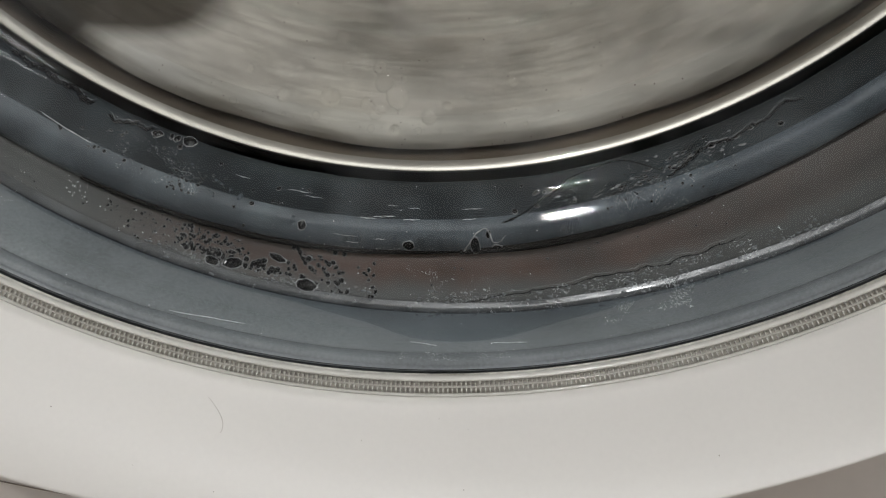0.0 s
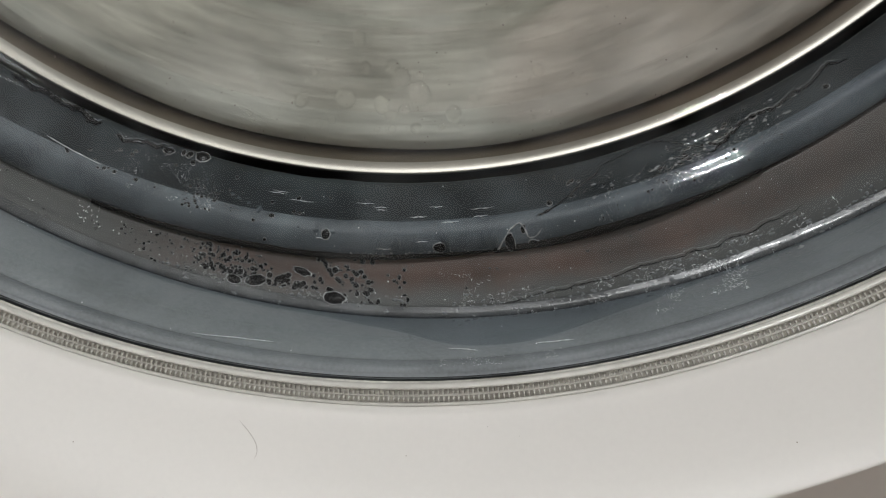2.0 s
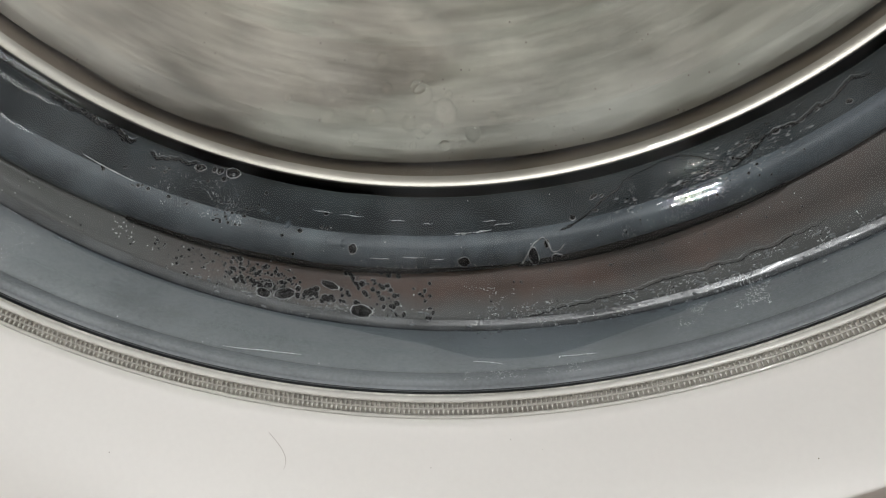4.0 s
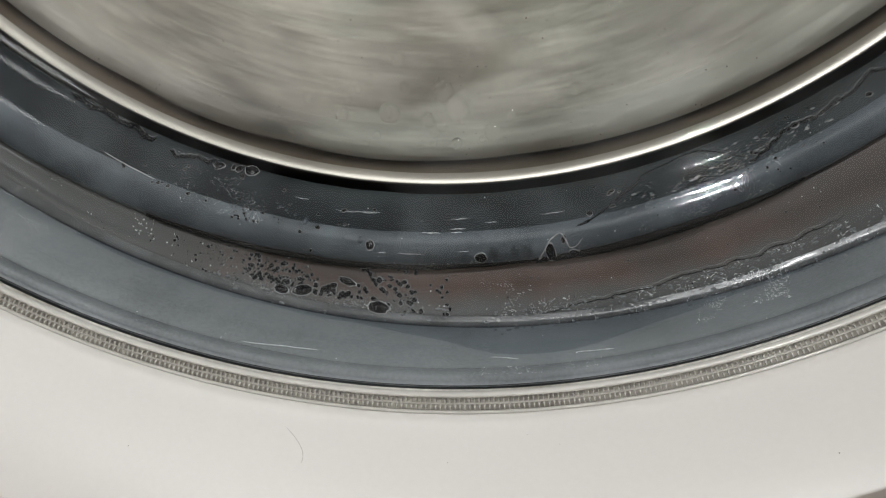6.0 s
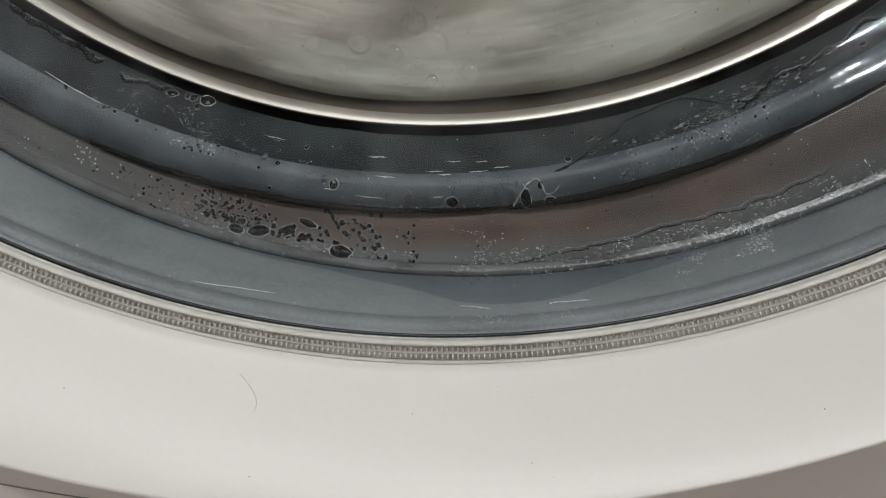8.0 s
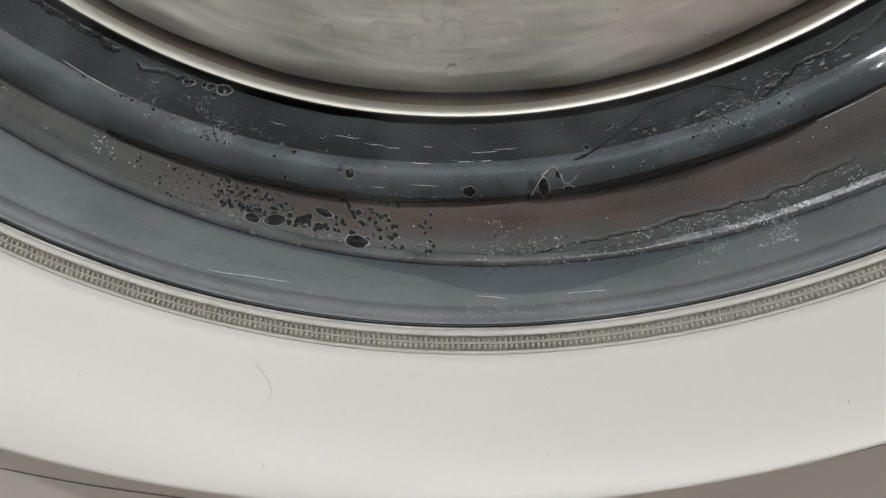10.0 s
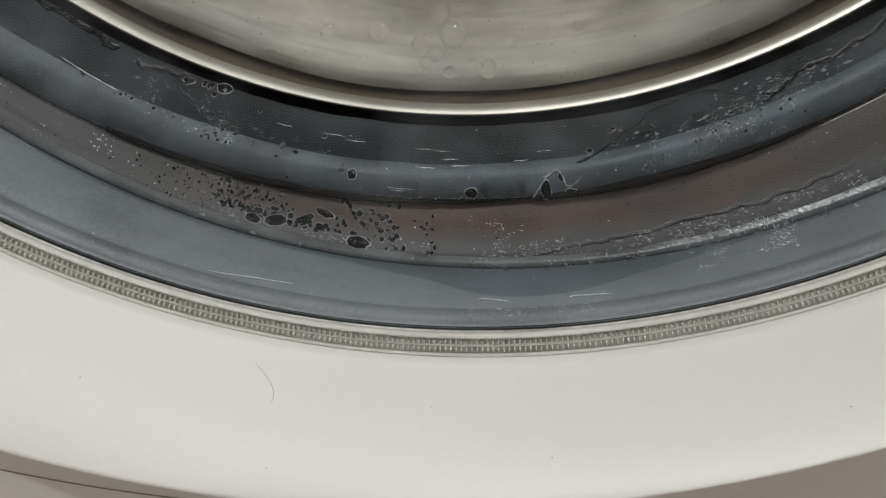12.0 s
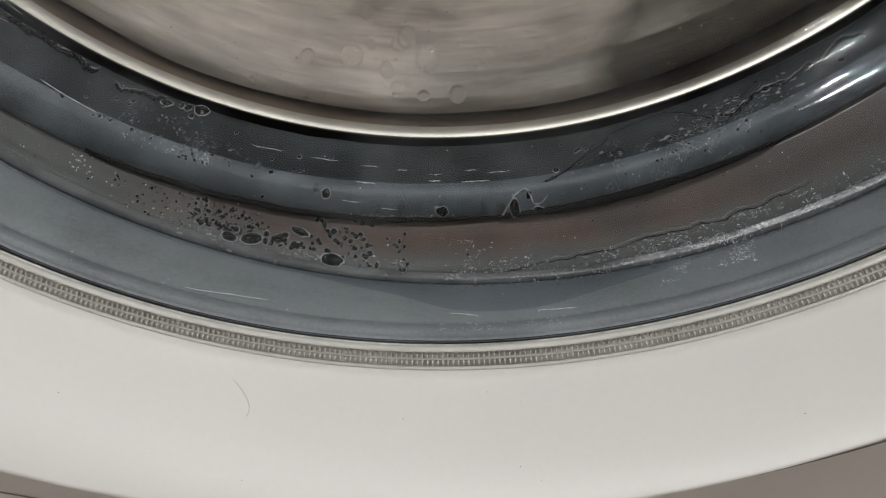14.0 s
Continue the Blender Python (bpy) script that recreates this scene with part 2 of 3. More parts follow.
slab("wall_east", (1.2, -2.82, 0.0, 1.32, 0.87, 2.4), WALL, label="plain beige painted wall", category="wall")


def disc_profile(name, rows, mat, parent, at):
    bm = bmesh.new()
    rings = [[bm.verts.new((at[0] + r * math.cos(a), at[1] + r * math.sin(a), z)) for a in (2 * math.pi * k / 48 for k in range(48))] for r, z in rows]
    for a, b in zip(rings, rings[1:]):
        for k in range(48):
            bm.faces.new((a[k], a[(k + 1) % 48], b[(k + 1) % 48], b[k]))
    bm.faces.new(rings[0])
    bm.faces.new(rings[-1])
    return part(name, bm, mat, parent)


ceiling_spot = tagged(empty("ceiling_spot", pose(SPOT[0], SPOT[1], 2.4)), "small round white ceiling spot, switched on", "lamp")
for nm, rows, mt in (("frame", [(0.6, 0.0), (0.6, -0.04), (0.55, -0.045), (0.52, -0.04)], ENAMEL),
                     ("diffuser", [(0.51, -0.041), (0.48, -0.05), (0.36, -0.056), (0.2, -0.06)], LAMP_WHITE)):
    disc_profile(nm, [(r * SPOT[3], z) for r, z in rows], mt, ceiling_spot, (0, 0))
# body of the wide panel, added out of view for soft fill
fill_panel = tagged(empty("fill_panel", pose(FILL_PANEL[0], FILL_PANEL[1], 2.4)), "wide flat white fill light, added unseen on the ceiling", "lamp")
for nm, half, z0, z1, mt in (("frame", 0.43, -0.04, -0.001, ENAMEL), ("diffuser", 0.405, -0.052, -0.042, FILL_WHITE)):
    bm = bmesh.new()
    box(bm, -half, -half, z0, half, half, z1, bevel=0.004)
    part(nm, bm, mt, fill_panel, smooth=False)

# ---- the washing machine ----
machine = tagged(empty("washing_machine"), "white front-loading washing machine with a round glass door", "washing machine")
BODY_Y = 0.014


def cabinet():
    """The steel case: a front with a round hole, and five closed sides."""
    bm = bmesh.new()
    n = 96
    hole, back, rim = [], [], []
    for k in range(n):
        a = 2 * math.pi * k / n
        c, s = math.sin(a), -math.cos(a)
        hole.append(bm.verts.new((-0.007 + 0.185 * c, BODY_Y, H + 0.007 + 0.185 * s)))
        back.append(bm.verts.new((-0.007 + 0.183 * c, BODY_Y + 0.03, H + 0.007 + 0.183 * s)))
        f = min(0.295 / max(abs(c), 1e-6), (0.385 if s > 0 else 0.42) / max(abs(s), 1e-6))
        rim.append(bm.verts.new((f * c, BODY_Y, H + f * s)))
    for k in range(n):
        j = (k + 1) % n
        bm.faces.new((hole[k], hole[j], rim[j], rim[k]))
        bm.faces.new((back[k], back[j], hole[j], hole[k]))
    return bm


case = part("front_panel", cabinet(), ENAMEL, machine, smooth=False)
for nm, d in (("side_panel", (-0.300, BODY_Y + 0.001, 0.02, -0.292, 0.6, 0.84)), ("side_panel", (0.292, BODY_Y + 0.001, 0.02, 0.300, 0.6, 0.84)),
              ("top_panel", (-0.300, BODY_Y - 0.01, 0.836, 0.300, 0.6, 0.852)), ("back_panel", (-0.291, 0.592, 0.03, 0.291, 0.6, 0.835)),
              ("base_panel", (-0.291, BODY_Y + 0.002, 0.02, 0.291, 0.591, 0.029))):
    bm = bmesh.new()
    box(bm, *d, bevel=0.002)
    part(nm, bm, ENAMEL, machine, smooth=False)
for fx in (-0.25, 0.25):
    for fy in (0.07, 0.54):
        disc_profile("foot", [(0.02, 0.0), (0.022, 0.004), (0.02, 0.012), (0.012, 0.021)], SEAM, machine, (fx, fy))


def panel_gap():
    """The thin joint in the case below the door: a wide shallow arc."""
    bm = bmesh.new()
    rows = []
    for k in range(81):
        a = radians(-14 + 54 * k / 80)
        s, c = math.sin(a), -math.cos(a)
        rows.append([bm.verts.new((-0.044 + r * s, y, H + 0.093 + r * c)) for r, y in ((0.3096, BODY_Y - 0.0001), (0.3097, BODY_Y - 0.0003), (0.3098, BODY_Y - 0.0003), (0.3099, BODY_Y - 0.0001))])
    for a, b in zip(rows, rows[1:]):
        for k in range(3):
            bm.faces.new((a[k], a[k + 1], b[k + 1], b[k]))
    return bm


part("panel_gap", panel_gap(), DUST, machine, "thin dark joint in the case")

# the door: white ring, clear ribbed trim, glass bowl
door = empty("door")
door.parent = machine
tagged(door, "closed round door with a white ring and clear bowl")
OFF = (-0.0135, 0.0132)


def ring_row(r, y):
    k = min(1.0, max(0.0, (r - 0.166) / 0.030))
    return (r, y, OFF[0] * k, OFF[1] * k)


ring_profile = [(0.1661, 0.006), (0.1657, 0.001), (0.1658, -0.0001), (0.1661, -0.0007), (0.1665, -0.0010), (0.1670, -0.00135), (0.1677, -0.0018),
                (0.1692, -0.0030), (0.1712, -0.0047), (0.1735, -0.0067), (0.176, -0.0088), (0.179, -0.0111), (0.182, -0.0132), (0.188, -0.0168), (0.192, -0.0188), (0.1945, -0.0200),
                (0.1955, -0.0203), (0.1962, -0.0198), (0.1966, -0.0185), (0.1966, -0.010), (0.1962, 0.0133), (0.186, 0.0133), (0.1700, 0.008)]
part("door_ring", lathe([ring_row(*p) for p in ring_profile], 480, closed=True), WHITE, door, "smooth glossy white plastic ring")
trim = part("ribbed_trim", lathe([(0.1658, 0.0024), (0.1655, 0.0017), (0.16205, 0.0016), (0.1619, 0.0020), (0.1612, 0.0026), (0.1658, 0.006)], 480, closed=True), [TROUGH], door, "clear ribbed plastic rim")
part("outer_bead", lathe([(0.16535 + 0.00036 * math.cos(b), 0.0014 + 0.0004 * math.sin(b)) for b in (2 * math.pi * k / 8 for k in range(8))], 480, closed=True), LIP, trim, "smooth clear outer bead")
part("middle_bead", lathe([(0.1635 + 0.0002 * math.cos(b), 0.0015 + 0.0004 * math.sin(b)) for b in (2 * math.pi * k / 8 for k in range(8))], 480, closed=True), LIP, trim, "fine clear bead between the ribs")
part("smooth_bead", lathe([(0.16200, 0.0016), (0.16195, 0.0010), (0.1617, 0.0006), (0.16135, 0.0006), (0.1611, 0.0010), (0.1611, 0.0018), (0.1615, 0.0022)], 480, closed=True), LIP, trim, "smooth clear bead")

GLASS_PROFILE = [(0.1602, 0.0060), (0.1590, 0.0100), (0.1562, 0.0185), (0.1555, 0.0204), (0.15535, 0.0207), (0.1551, 0.0209), (0.1548, 0.0210), (0.1530, 0.0218), (0.1500, 0.0226),
                 (0.1440, 0.0236, 0, .001), (0.1425, 0.0258, 0, .002), (0.1417, 0.0274, -.0005, .003),
                 *((r, y, -.001, .005) for r, y in ((0.1411, 0.0284), (0.1404, 0.0291), (0.1396, 0.0297), (0.1389, 0.0304), (0.1383, 0.0314), (0.1377, 0.0324), (0.1371, 0.0332),
                                                    (0.1363, 0.0339), (0.1354, 0.0345), (0.1335, 0.0353), (0.1298, 0.0364))), (0.1250, 0.0376, -.001, .004)]
PANE_PROFILE = [(0.1250, 0.0376, -.001, .004), (0.1150, 0.0398, -.001, .003), (0.1000, 0.0414), (0.08, 0.0424), (0.04, 0.0427), (0.0, 0.0428)]
glass = part("glass_bowl", lathe(GLASS_PROFILE, 360), GLASS, door, "clear wet glass bowl of the door", front=ROOM_SIDE + Vector((0, 0, H)))
pane = part("bowl_end", lathe(PANE_PROFILE, 360), PANE, door, "soapy wet end of the glass bowl", front=ROOM_SIDE + Vector((0, 0, H)))
# ridge and step added to the glass only to catch glints of the lamps
arc = [radians(b) for b in range(160, 291, 13)]
ridge = part("glint_ridge", lathe([(0.1581 + 0.0004 * math.cos(b), 0.0126 + 0.0004 * math.sin(b)) for b in arc], 360), GLASS, glass, "fine ridge added to the glass to catch lamp glints", front=ROOM_SIDE + Vector((0, 0, H)))
step = part("glint_step", lathe([(0.1072 + 0.006 * math.cos(b), 0.0472 + 0.006 * math.sin(b)) for b in (radians(q) for q in range(226, 253, 4))], 360), GLASS, pane, "shallow step added to the glass to catch lamp glints", front=ROOM_SIDE + Vector((0, 0, H)))
for g in (glass, pane, ridge, step):
    g.visible_shadow = False

# the rubber seal in its rings
seal = empty("door_seal")
seal.parent = machine
tagged(seal, "grey folded rubber door seal, wet and stained")
CX, CZ = 0.0045, -0.001
BAND_ROWS = [(0.1655, 0.0068), (0.1632, 0.0066), (0.1616, 0.0040), (0.1612, 0.0052), (0.1614, 0.0058), (0.1608, 0.0062), (0.1604, 0.0085), (0.1607, 0.0089), (0.1602, 0.0093),
             (0.1585, 0.0165, CX * .6, CZ * .6), (0.1572, 0.0228, CX, CZ), (0.1574, 0.0236, CX, CZ), (0.1592, 0.0244, CX, CZ)]
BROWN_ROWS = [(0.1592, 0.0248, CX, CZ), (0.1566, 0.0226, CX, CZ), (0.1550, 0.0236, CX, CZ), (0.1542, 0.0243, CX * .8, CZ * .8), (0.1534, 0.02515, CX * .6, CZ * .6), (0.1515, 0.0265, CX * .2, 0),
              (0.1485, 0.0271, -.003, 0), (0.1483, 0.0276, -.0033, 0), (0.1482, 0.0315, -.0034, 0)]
FOLD_ROWS = [(0.1482, 0.0317, -.0034, 0), (0.1480, 0.0288, -.0036, 0), (0.1476, 0.0264, -.0036, 0), (0.1467, 0.0258, -.0034, 0), (0.1450, 0.0256, -.003, 0), (0.1434, 0.0258, -.0028, 0),
             (0.1422, 0.0265, -.0024, .0004), (0.1415, 0.0280, -.002, .001), (0.1412, 0.0305, -.0015, .002), (0.1409, 0.0335, -.001, .003), (0.1402, 0.0372, -.001, .0044),
             (0.1405, 0.0388, -.001, .0044), (0.1440, 0.042, -.001, .003), (0.150, 0.050)]
LIP_ROWS = [(0.1579, 0.0246, CX, CZ), (0.1577, 0.0226, CX, CZ), (0.1573, 0.0219, CX, CZ), (0.1567, 0.0220, CX, CZ), (0.1561, 0.0225, CX, CZ), (0.1554, 0.0232, CX, CZ)]
BROWN_UNEVEN, FOLD_UNEVEN = (0.00018, 0.0), (0.00035, 4.0)
front_band = part("front_band", lathe(BAND_ROWS, 480), RUBBER, seal, "smooth grey rubber band")
# thin black rings deepen the shade in the band's moulded grooves
for gr, gy, gw in ((0.16055, 0.0086, 0.00011), (0.1615, 0.0042, 0.00010)):
    part("groove_shade", lathe([(gr + gw * math.cos(b), gy + gw * math.sin(b)) for b in (2 * math.pi * k / 6 for k in range(6))], 360, closed=True), BUBBLE, front_band, "fine dark ring standing for the shade in a moulded groove")
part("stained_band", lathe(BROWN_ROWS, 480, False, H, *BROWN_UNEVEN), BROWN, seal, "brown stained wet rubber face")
part("wet_lip", lathe(LIP_ROWS, 480, False, H, 0.00012, 7.0), GLOSSY, seal, "glossy wet lip of the rubber face")
part("fold_face", lathe(FOLD_ROWS[:8], 480, False, H, *FOLD_UNEVEN), WET, seal, "wet blue-grey face of the rolled rubber fold")
# the shelf takes the rubber that is darkened for shade
part("fold_shelf", lathe(FOLD_ROWS[7:], 480, False, H, *FOLD_UNEVEN), SHADED_SHELF, seal, "wet shelf of the rubber fold, shade in its colour")
part("tub_front", lathe([(0.150, 0.0505), (0.20, 0.0515), (0.262, 0.056), (0.265, 0.40), (0.0, 0.42)], 96), DULL, machine, "dark grey tub wall")

# the drum, which spins: bright lip, dark throat, shell
DX, DZ = -0.0012, 0.005
drum = empty("drum", pose(DX, 0, H + DZ))
drum.parent = machine
tagged(drum, "spinning stainless steel drum")
part("drum_lip", lathe([(0.1385, 0.0440), (0.1388, 0.0435), (0.1393, 0.0429), (0.1401, 0.0421), (0.1404, 0.0420), (0.1407, 0.0423), (0.1409, 0.0434), (0.1405, 0.0446), (0.1410, 0.0462)], 480, z=0), STEEL, drum, "polished steel lip")
part("drum_throat", lathe([(0.1388, 0.0437), (0.1382, 0.0446), (0.1378, 0.0456), (0.1374, 0.0470), (0.1374, 0.0480), (0.1374, 0.0600), (0.20, 0.066), (0.235, 0.075), (0.237, 0.36), (0.0, 0.38)], 240, z=0), DULL, drum, "brownish steel throat of the drum")


# the washing: six wet garments pressed round the door glass, spinning with the drum
def garment(i, a0, a1, seed):
    bm = bmesh.new()
    na, nr = 40, 30
    grid = []
    for u in range(na + 1):
        row = []
        for v in range(nr + 1):
            q = v / nr
            r = 0.006 + 0.1308 * q
            wave = 0.10 * math.sin(9 * q + seed) + 0.05 * math.sin(23 * q + 2 * seed)
            a = a0 + (a1 - a0) * u / na + wave * q
            p = Vector((r * math.sin(a), 0, -r * math.cos(a)))
            h = 0.0068 * noise.noise(p * 40 + Vector((seed, 0, 0))) + 0.002 * noise.noise(p * 90 + Vector((0, seed, 0))) + 0.0012 * math.sin(7 * a + 22 * q + seed)
            edge = min(u, na - u) / na * 8
            y = 0.0482 + 0.0009 * (i % 3) + 0.0020 * (1 - q) + h * (1 - 0.6 * q * q) + 0.003 * max(0, 1 - edge) ** 2 - 0.0012 * max(0, (q - 0.85) / 0.15)
            row.append(bm.verts.new((p.x, y, p.z)))
        grid.append(row)
    rear = [[bm.verts.new((w.co.x, 0.095, w.co.z)) for w in row] for row in grid]
    for g in (grid, rear):
        for u in range(na):
            for v in range(nr):
                bm.faces.new((g[u][v], g[u + 1][v], g[u + 1][v + 1], g[u][v + 1]))
    loop = [(u, 0) for u in range(na)] + [(na, v) for v in range(nr)] + [(u, nr) for u in range(na, 0, -1)] + [(0, v) for v in range(nr, 0, -1)]
    for (u, v), (s, t) in zip(loop, loop[1:] + loop[:1]):
        bm.faces.new((grid[u][v], grid[s][t], rear[s][t], rear[u][v]))
    return bm


CLOTH_LABELS = ["wet crumpled beige cloth tumbling in the drum", "wet crumpled grey-green cloth tumbling in the drum", "wet crumpled pinkish beige cloth tumbling in the drum",
                "wet crumpled pale grey cloth tumbling in the drum", "wet crumpled rosy beige cloth tumbling in the drum", "wet crumpled dark brown cloth tumbling in the drum"]
GARMENTS = []
CUTS = [78, 140, 200, 262, 322, 378, 438]
for i in range(6):
    g = part("garment", garment(i, radians(CUTS[i] - 9), radians(CUTS[i + 1] + 9), 1.7 * i + 0.6), CLOTHS[i])
    GARMENTS.append(tagged(g, CLOTH_LABELS[i], "clothing", "washing in the drum"))

# ---- ribs of the clear trim ----
def rib_mesh(bm, a):
    """One rib across the trim, in two bumps, at the angle a from the lowest point."""
    c, s = math.sin(a), -math.cos(a)
    t = Vector((-s, 0, c))
    for r0, r1, hw in ((0.16225, 0.1632, 0.00022), (0.1638, 0.1647, 0.00020)):
        rows = []
        for w, y in ((-hw, 0.0016), (-0.55 * hw, 0.0008), (0.55 * hw, 0.0008), (hw, 0.0016)):
            ins = 0.0002 if y < 0.0012 else 0
            rows.append([bm.verts.new(Vector((r * c, y, r * s)) + t * w) for r in (r0 + ins, r1 - ins)])
        for p, q in zip(rows, rows[1:]):
            bm.faces.new((p[0], p[1], q[1], q[0]))
        bm.faces.new([r[0] for r in rows])
        bm.faces.new([r[1] for r in reversed(rows)])


STEP = 0.316
one = bmesh.new()
rib_mesh(one, 0.0)
first = part("rib", one, CLEAR_TRIM, trim, smooth=False)
first.matrix_basis = pose(0, 0, H, 0, 34, 0)
near = 250
for k in range(1, near):
    o = new("rib", first.data)
    o.parent = trim
    o.matrix_basis = pose(0, 0, H, 0, 34 - STEP * k, 0)
rest = bmesh.new()
for k in range(near, int(360 / STEP)):
    rib_mesh(rest, radians(-34 + STEP * k))
far_ribs = tagged(part("far_ribs", rest, CLEAR_TRIM, trim, smooth=False), kind="stuff")
far_ribs.matrix_basis = pose(0, 0, H)

# ---- water, foam and lime on the seal ----
FACES = {  # rows of the seal that show, and how uneven they are
    "band": (BAND_ROWS[10:7:-1] + BAND_ROWS[6:4:-1], (0.0, 0.0)),
    "brown": ([BROWN_ROWS[k] for k in (1, 2, 4, 5, 6)], BROWN_UNEVEN),
    "fold": (FOLD_ROWS[2:11], FOLD_UNEVEN),
    "lip": (LIP_ROWS[2:], (0.00012, 7.0)),
    "pane": ([(0.1330, 0.0353, -.001, .005), (0.1296, 0.0363, -.001, .005), (0.1248, 0.0375, -.001, .004), (0.1150, 0.0396, -.001, .003), (0.1000, 0.0412)], (0.0, 0.0)),
}


def spot(face, deg, f, out=0.0):
    """A place on a face of the seal: f runs from its front edge (0) to its back edge (1). Also the way round, the way along and the way out."""
    pts, (uneven, seed) = FACES[face]
    u = min(max(f, 0.0), 0.9999) * (len(pts) - 1)
    i = int(u)
    (r0, y0, x0, z0), (r1, y1, x1, z1) = ((*q, 0, 0)[:4] for q in pts[i:i + 2])
    k = u - i
    a = radians(deg + {"brown": -1.4, "fold": 1.5}.get(face, 0.0))  # the rubber rings lie a little off the axis
    e0, e1 = swell(a, r0, y0, uneven, seed), swell(a, r1, y1, uneven, seed)
    r0, y0, r1, y1 = r0 + e0, y0 + 0.6 * e0, r1 + e1, y1 + 0.6 * e1
    rad = Vector((math.sin(a), 0, -math.cos(a)))
    round_ = Vector((math.cos(a), 0, math.sin(a)))
    p0, p1 = rad * r0 + Vector((x0, y0, z0)), rad * r1 + Vector((x1, y1, z1))
    along = p1 - p0
    along = (along - round_ * along.dot(round_)).normalized()
    nrm = along.cross(round_)
    if nrm.dot(Vector((0, -1, 0)) - rad) < 0:
        nrm = -nrm
    return p0.lerp(p1, k) + nrm * out, round_, along, nrm


def blob(bm, at, rx, ry, tilt=0.0, rim=True, height=0.45, segs=10, wob=0.12):
    """A flat water bubble with a paler soapy rim; slots 0 for the bubble, 1 for the rim."""
    p, e1, e2, n = at
    u, v = e1 * math.cos(tilt) + e2 * math.sin(tilt), e2 * math.cos(tilt) - e1 * math.sin(tilt)
    jit = [1 + random.uniform(-wob, wob) for _ in range(segs)]
    hs = min(rx, ry)
    rows = [(1.11, 0.0), (1.06, 0.2), (0.99, 0.17)] if rim else [(1.0, 0.0)]
    rows += [(0.9, 0.12 if rim else 0.2), (0.55, height * 0.8)]
    rings = [[bm.verts.new(p + (u * (rx * math.cos(b)) + v * (ry * math.sin(b))) * (k * jit[j]) + n * (h * hs)) for j, b in enumerate(2 * math.pi * q / segs for q in range(segs))] for k, h in rows]
    top = bm.verts.new(p + n * (height * hs))
    for i, (a, b) in enumerate(zip(rings, rings[1:])):
        for k in range(segs):
            bm.faces.new((a[k], a[(k + 1) % segs], b[(k + 1) % segs], b[k])).material_index = 1 if rim and i < 2 else 0
    for k in range(segs):
        bm.faces.new((rings[-1][k], rings[-1][(k + 1) % segs], top))


def tube(bm, pts, radii, segs=6):
    rings = []
    for i, p in enumerate(pts):
        d = (pts[min(i + 1, len(pts) - 1)] - pts[max(i - 1, 0)]).normalized()
        s = d.cross(Vector((0, 1, 0.3))).normalized()
        t = d.cross(s)
        rings.append([bm.verts.new(p + (s * math.cos(b) + t * math.sin(b)) * radii[i]) for b in (2 * math.pi * k / segs for k in range(segs))])
    for a, b in zip(rings, rings[1:]):
        for k in range(segs):
            bm.faces.new((a[k], a[(k + 1) % segs], b[(k + 1) % segs], b[k]))
    bm.faces.new(rings[0])
    bm.faces.new(rings[-1])


AXIS = pose(0, 0, H)


def on_seal(name, bm, mats, label, category, kind="", group="", smooth=True, shell=False):
    ob = part(name, bm, mats, smooth=smooth, front=ROOM_SIDE if shell else None)
    ob.matrix_basis = AXIS
    return tagged(ob, label, category, group, kind)


random.seed(11)
# clusters of small bubbles: face, angles, f range, count, radii, how far f leans with the angle
foam = bmesh.new()
for face, d0, d1, f0, f1, count, s0, s1, lean in (
        ("brown", -9.5, -3.0, 0.35, 0.90, 190, 0.00012, 0.00034, -0.10), ("brown", -9.0, -2.0, 0.38, 0.50, 34, 0.00022, 0.00050, -0.05),
        ("brown", -3.0, 1.0, 0.40, 0.55, 16, 0.00030, 0.00055, 0.0), ("brown", 1.4, 4.2, 0.05, 0.95, 70, 0.00014, 0.00042, -0.25),
        ("brown", 5.6, 6.5, 0.15, 0.75, 9, 0.00020, 0.00036, 0.0), ("brown", -15.0, -9.0, 0.2, 0.85, 50, 0.00012, 0.00028, 0.0),
        ("brown", 8.0, 36.0, 0.1, 0.95, 60, 0.00008, 0.00018, 0.0), ("brown", -26.0, -9.0, 0.1, 0.95, 40, 0.00008, 0.0002, 0.0),
        ("fold", -13.0, -8.0, 0.45, 0.80, 60, 0.00010, 0.00024, 0.0),
        ("fold", -22.0, -12.0, 0.55, 0.95, 26, 0.00012, 0.00034, 0.0), 
        ("fold", 19.0, 36.0, 0.25, 0.95, 70, 0.00008, 0.00024, 0.0), ("fold", 25.0, 33.0, 0.70, 0.86, 60, 0.00008, 0.0003, 0.22), ("fold", -7.0, -1.0, 0.4, 0.9, 6, 0.00025, 0.00036, 0.0)):
    for _ in range(count):
        q = random.random()
        f = f0 + (f1 - f0) * random.random() + lean * (q - 0.5)
        s = 1.45 * (s0 + (s1 - s0) * random.random() ** 1.8)
        blob(foam, spot(face, d0 + (d1 - d0) * q, f, 0.00005), s * random.uniform(0.85, 1.2), s, random.uniform(-0.6, 0.6), segs=8)
on_seal("foam_bubbles", foam, [BUBBLE, SUDS], "small dark soap bubbles on the wet rubber seal", "bubbles", "stuff")

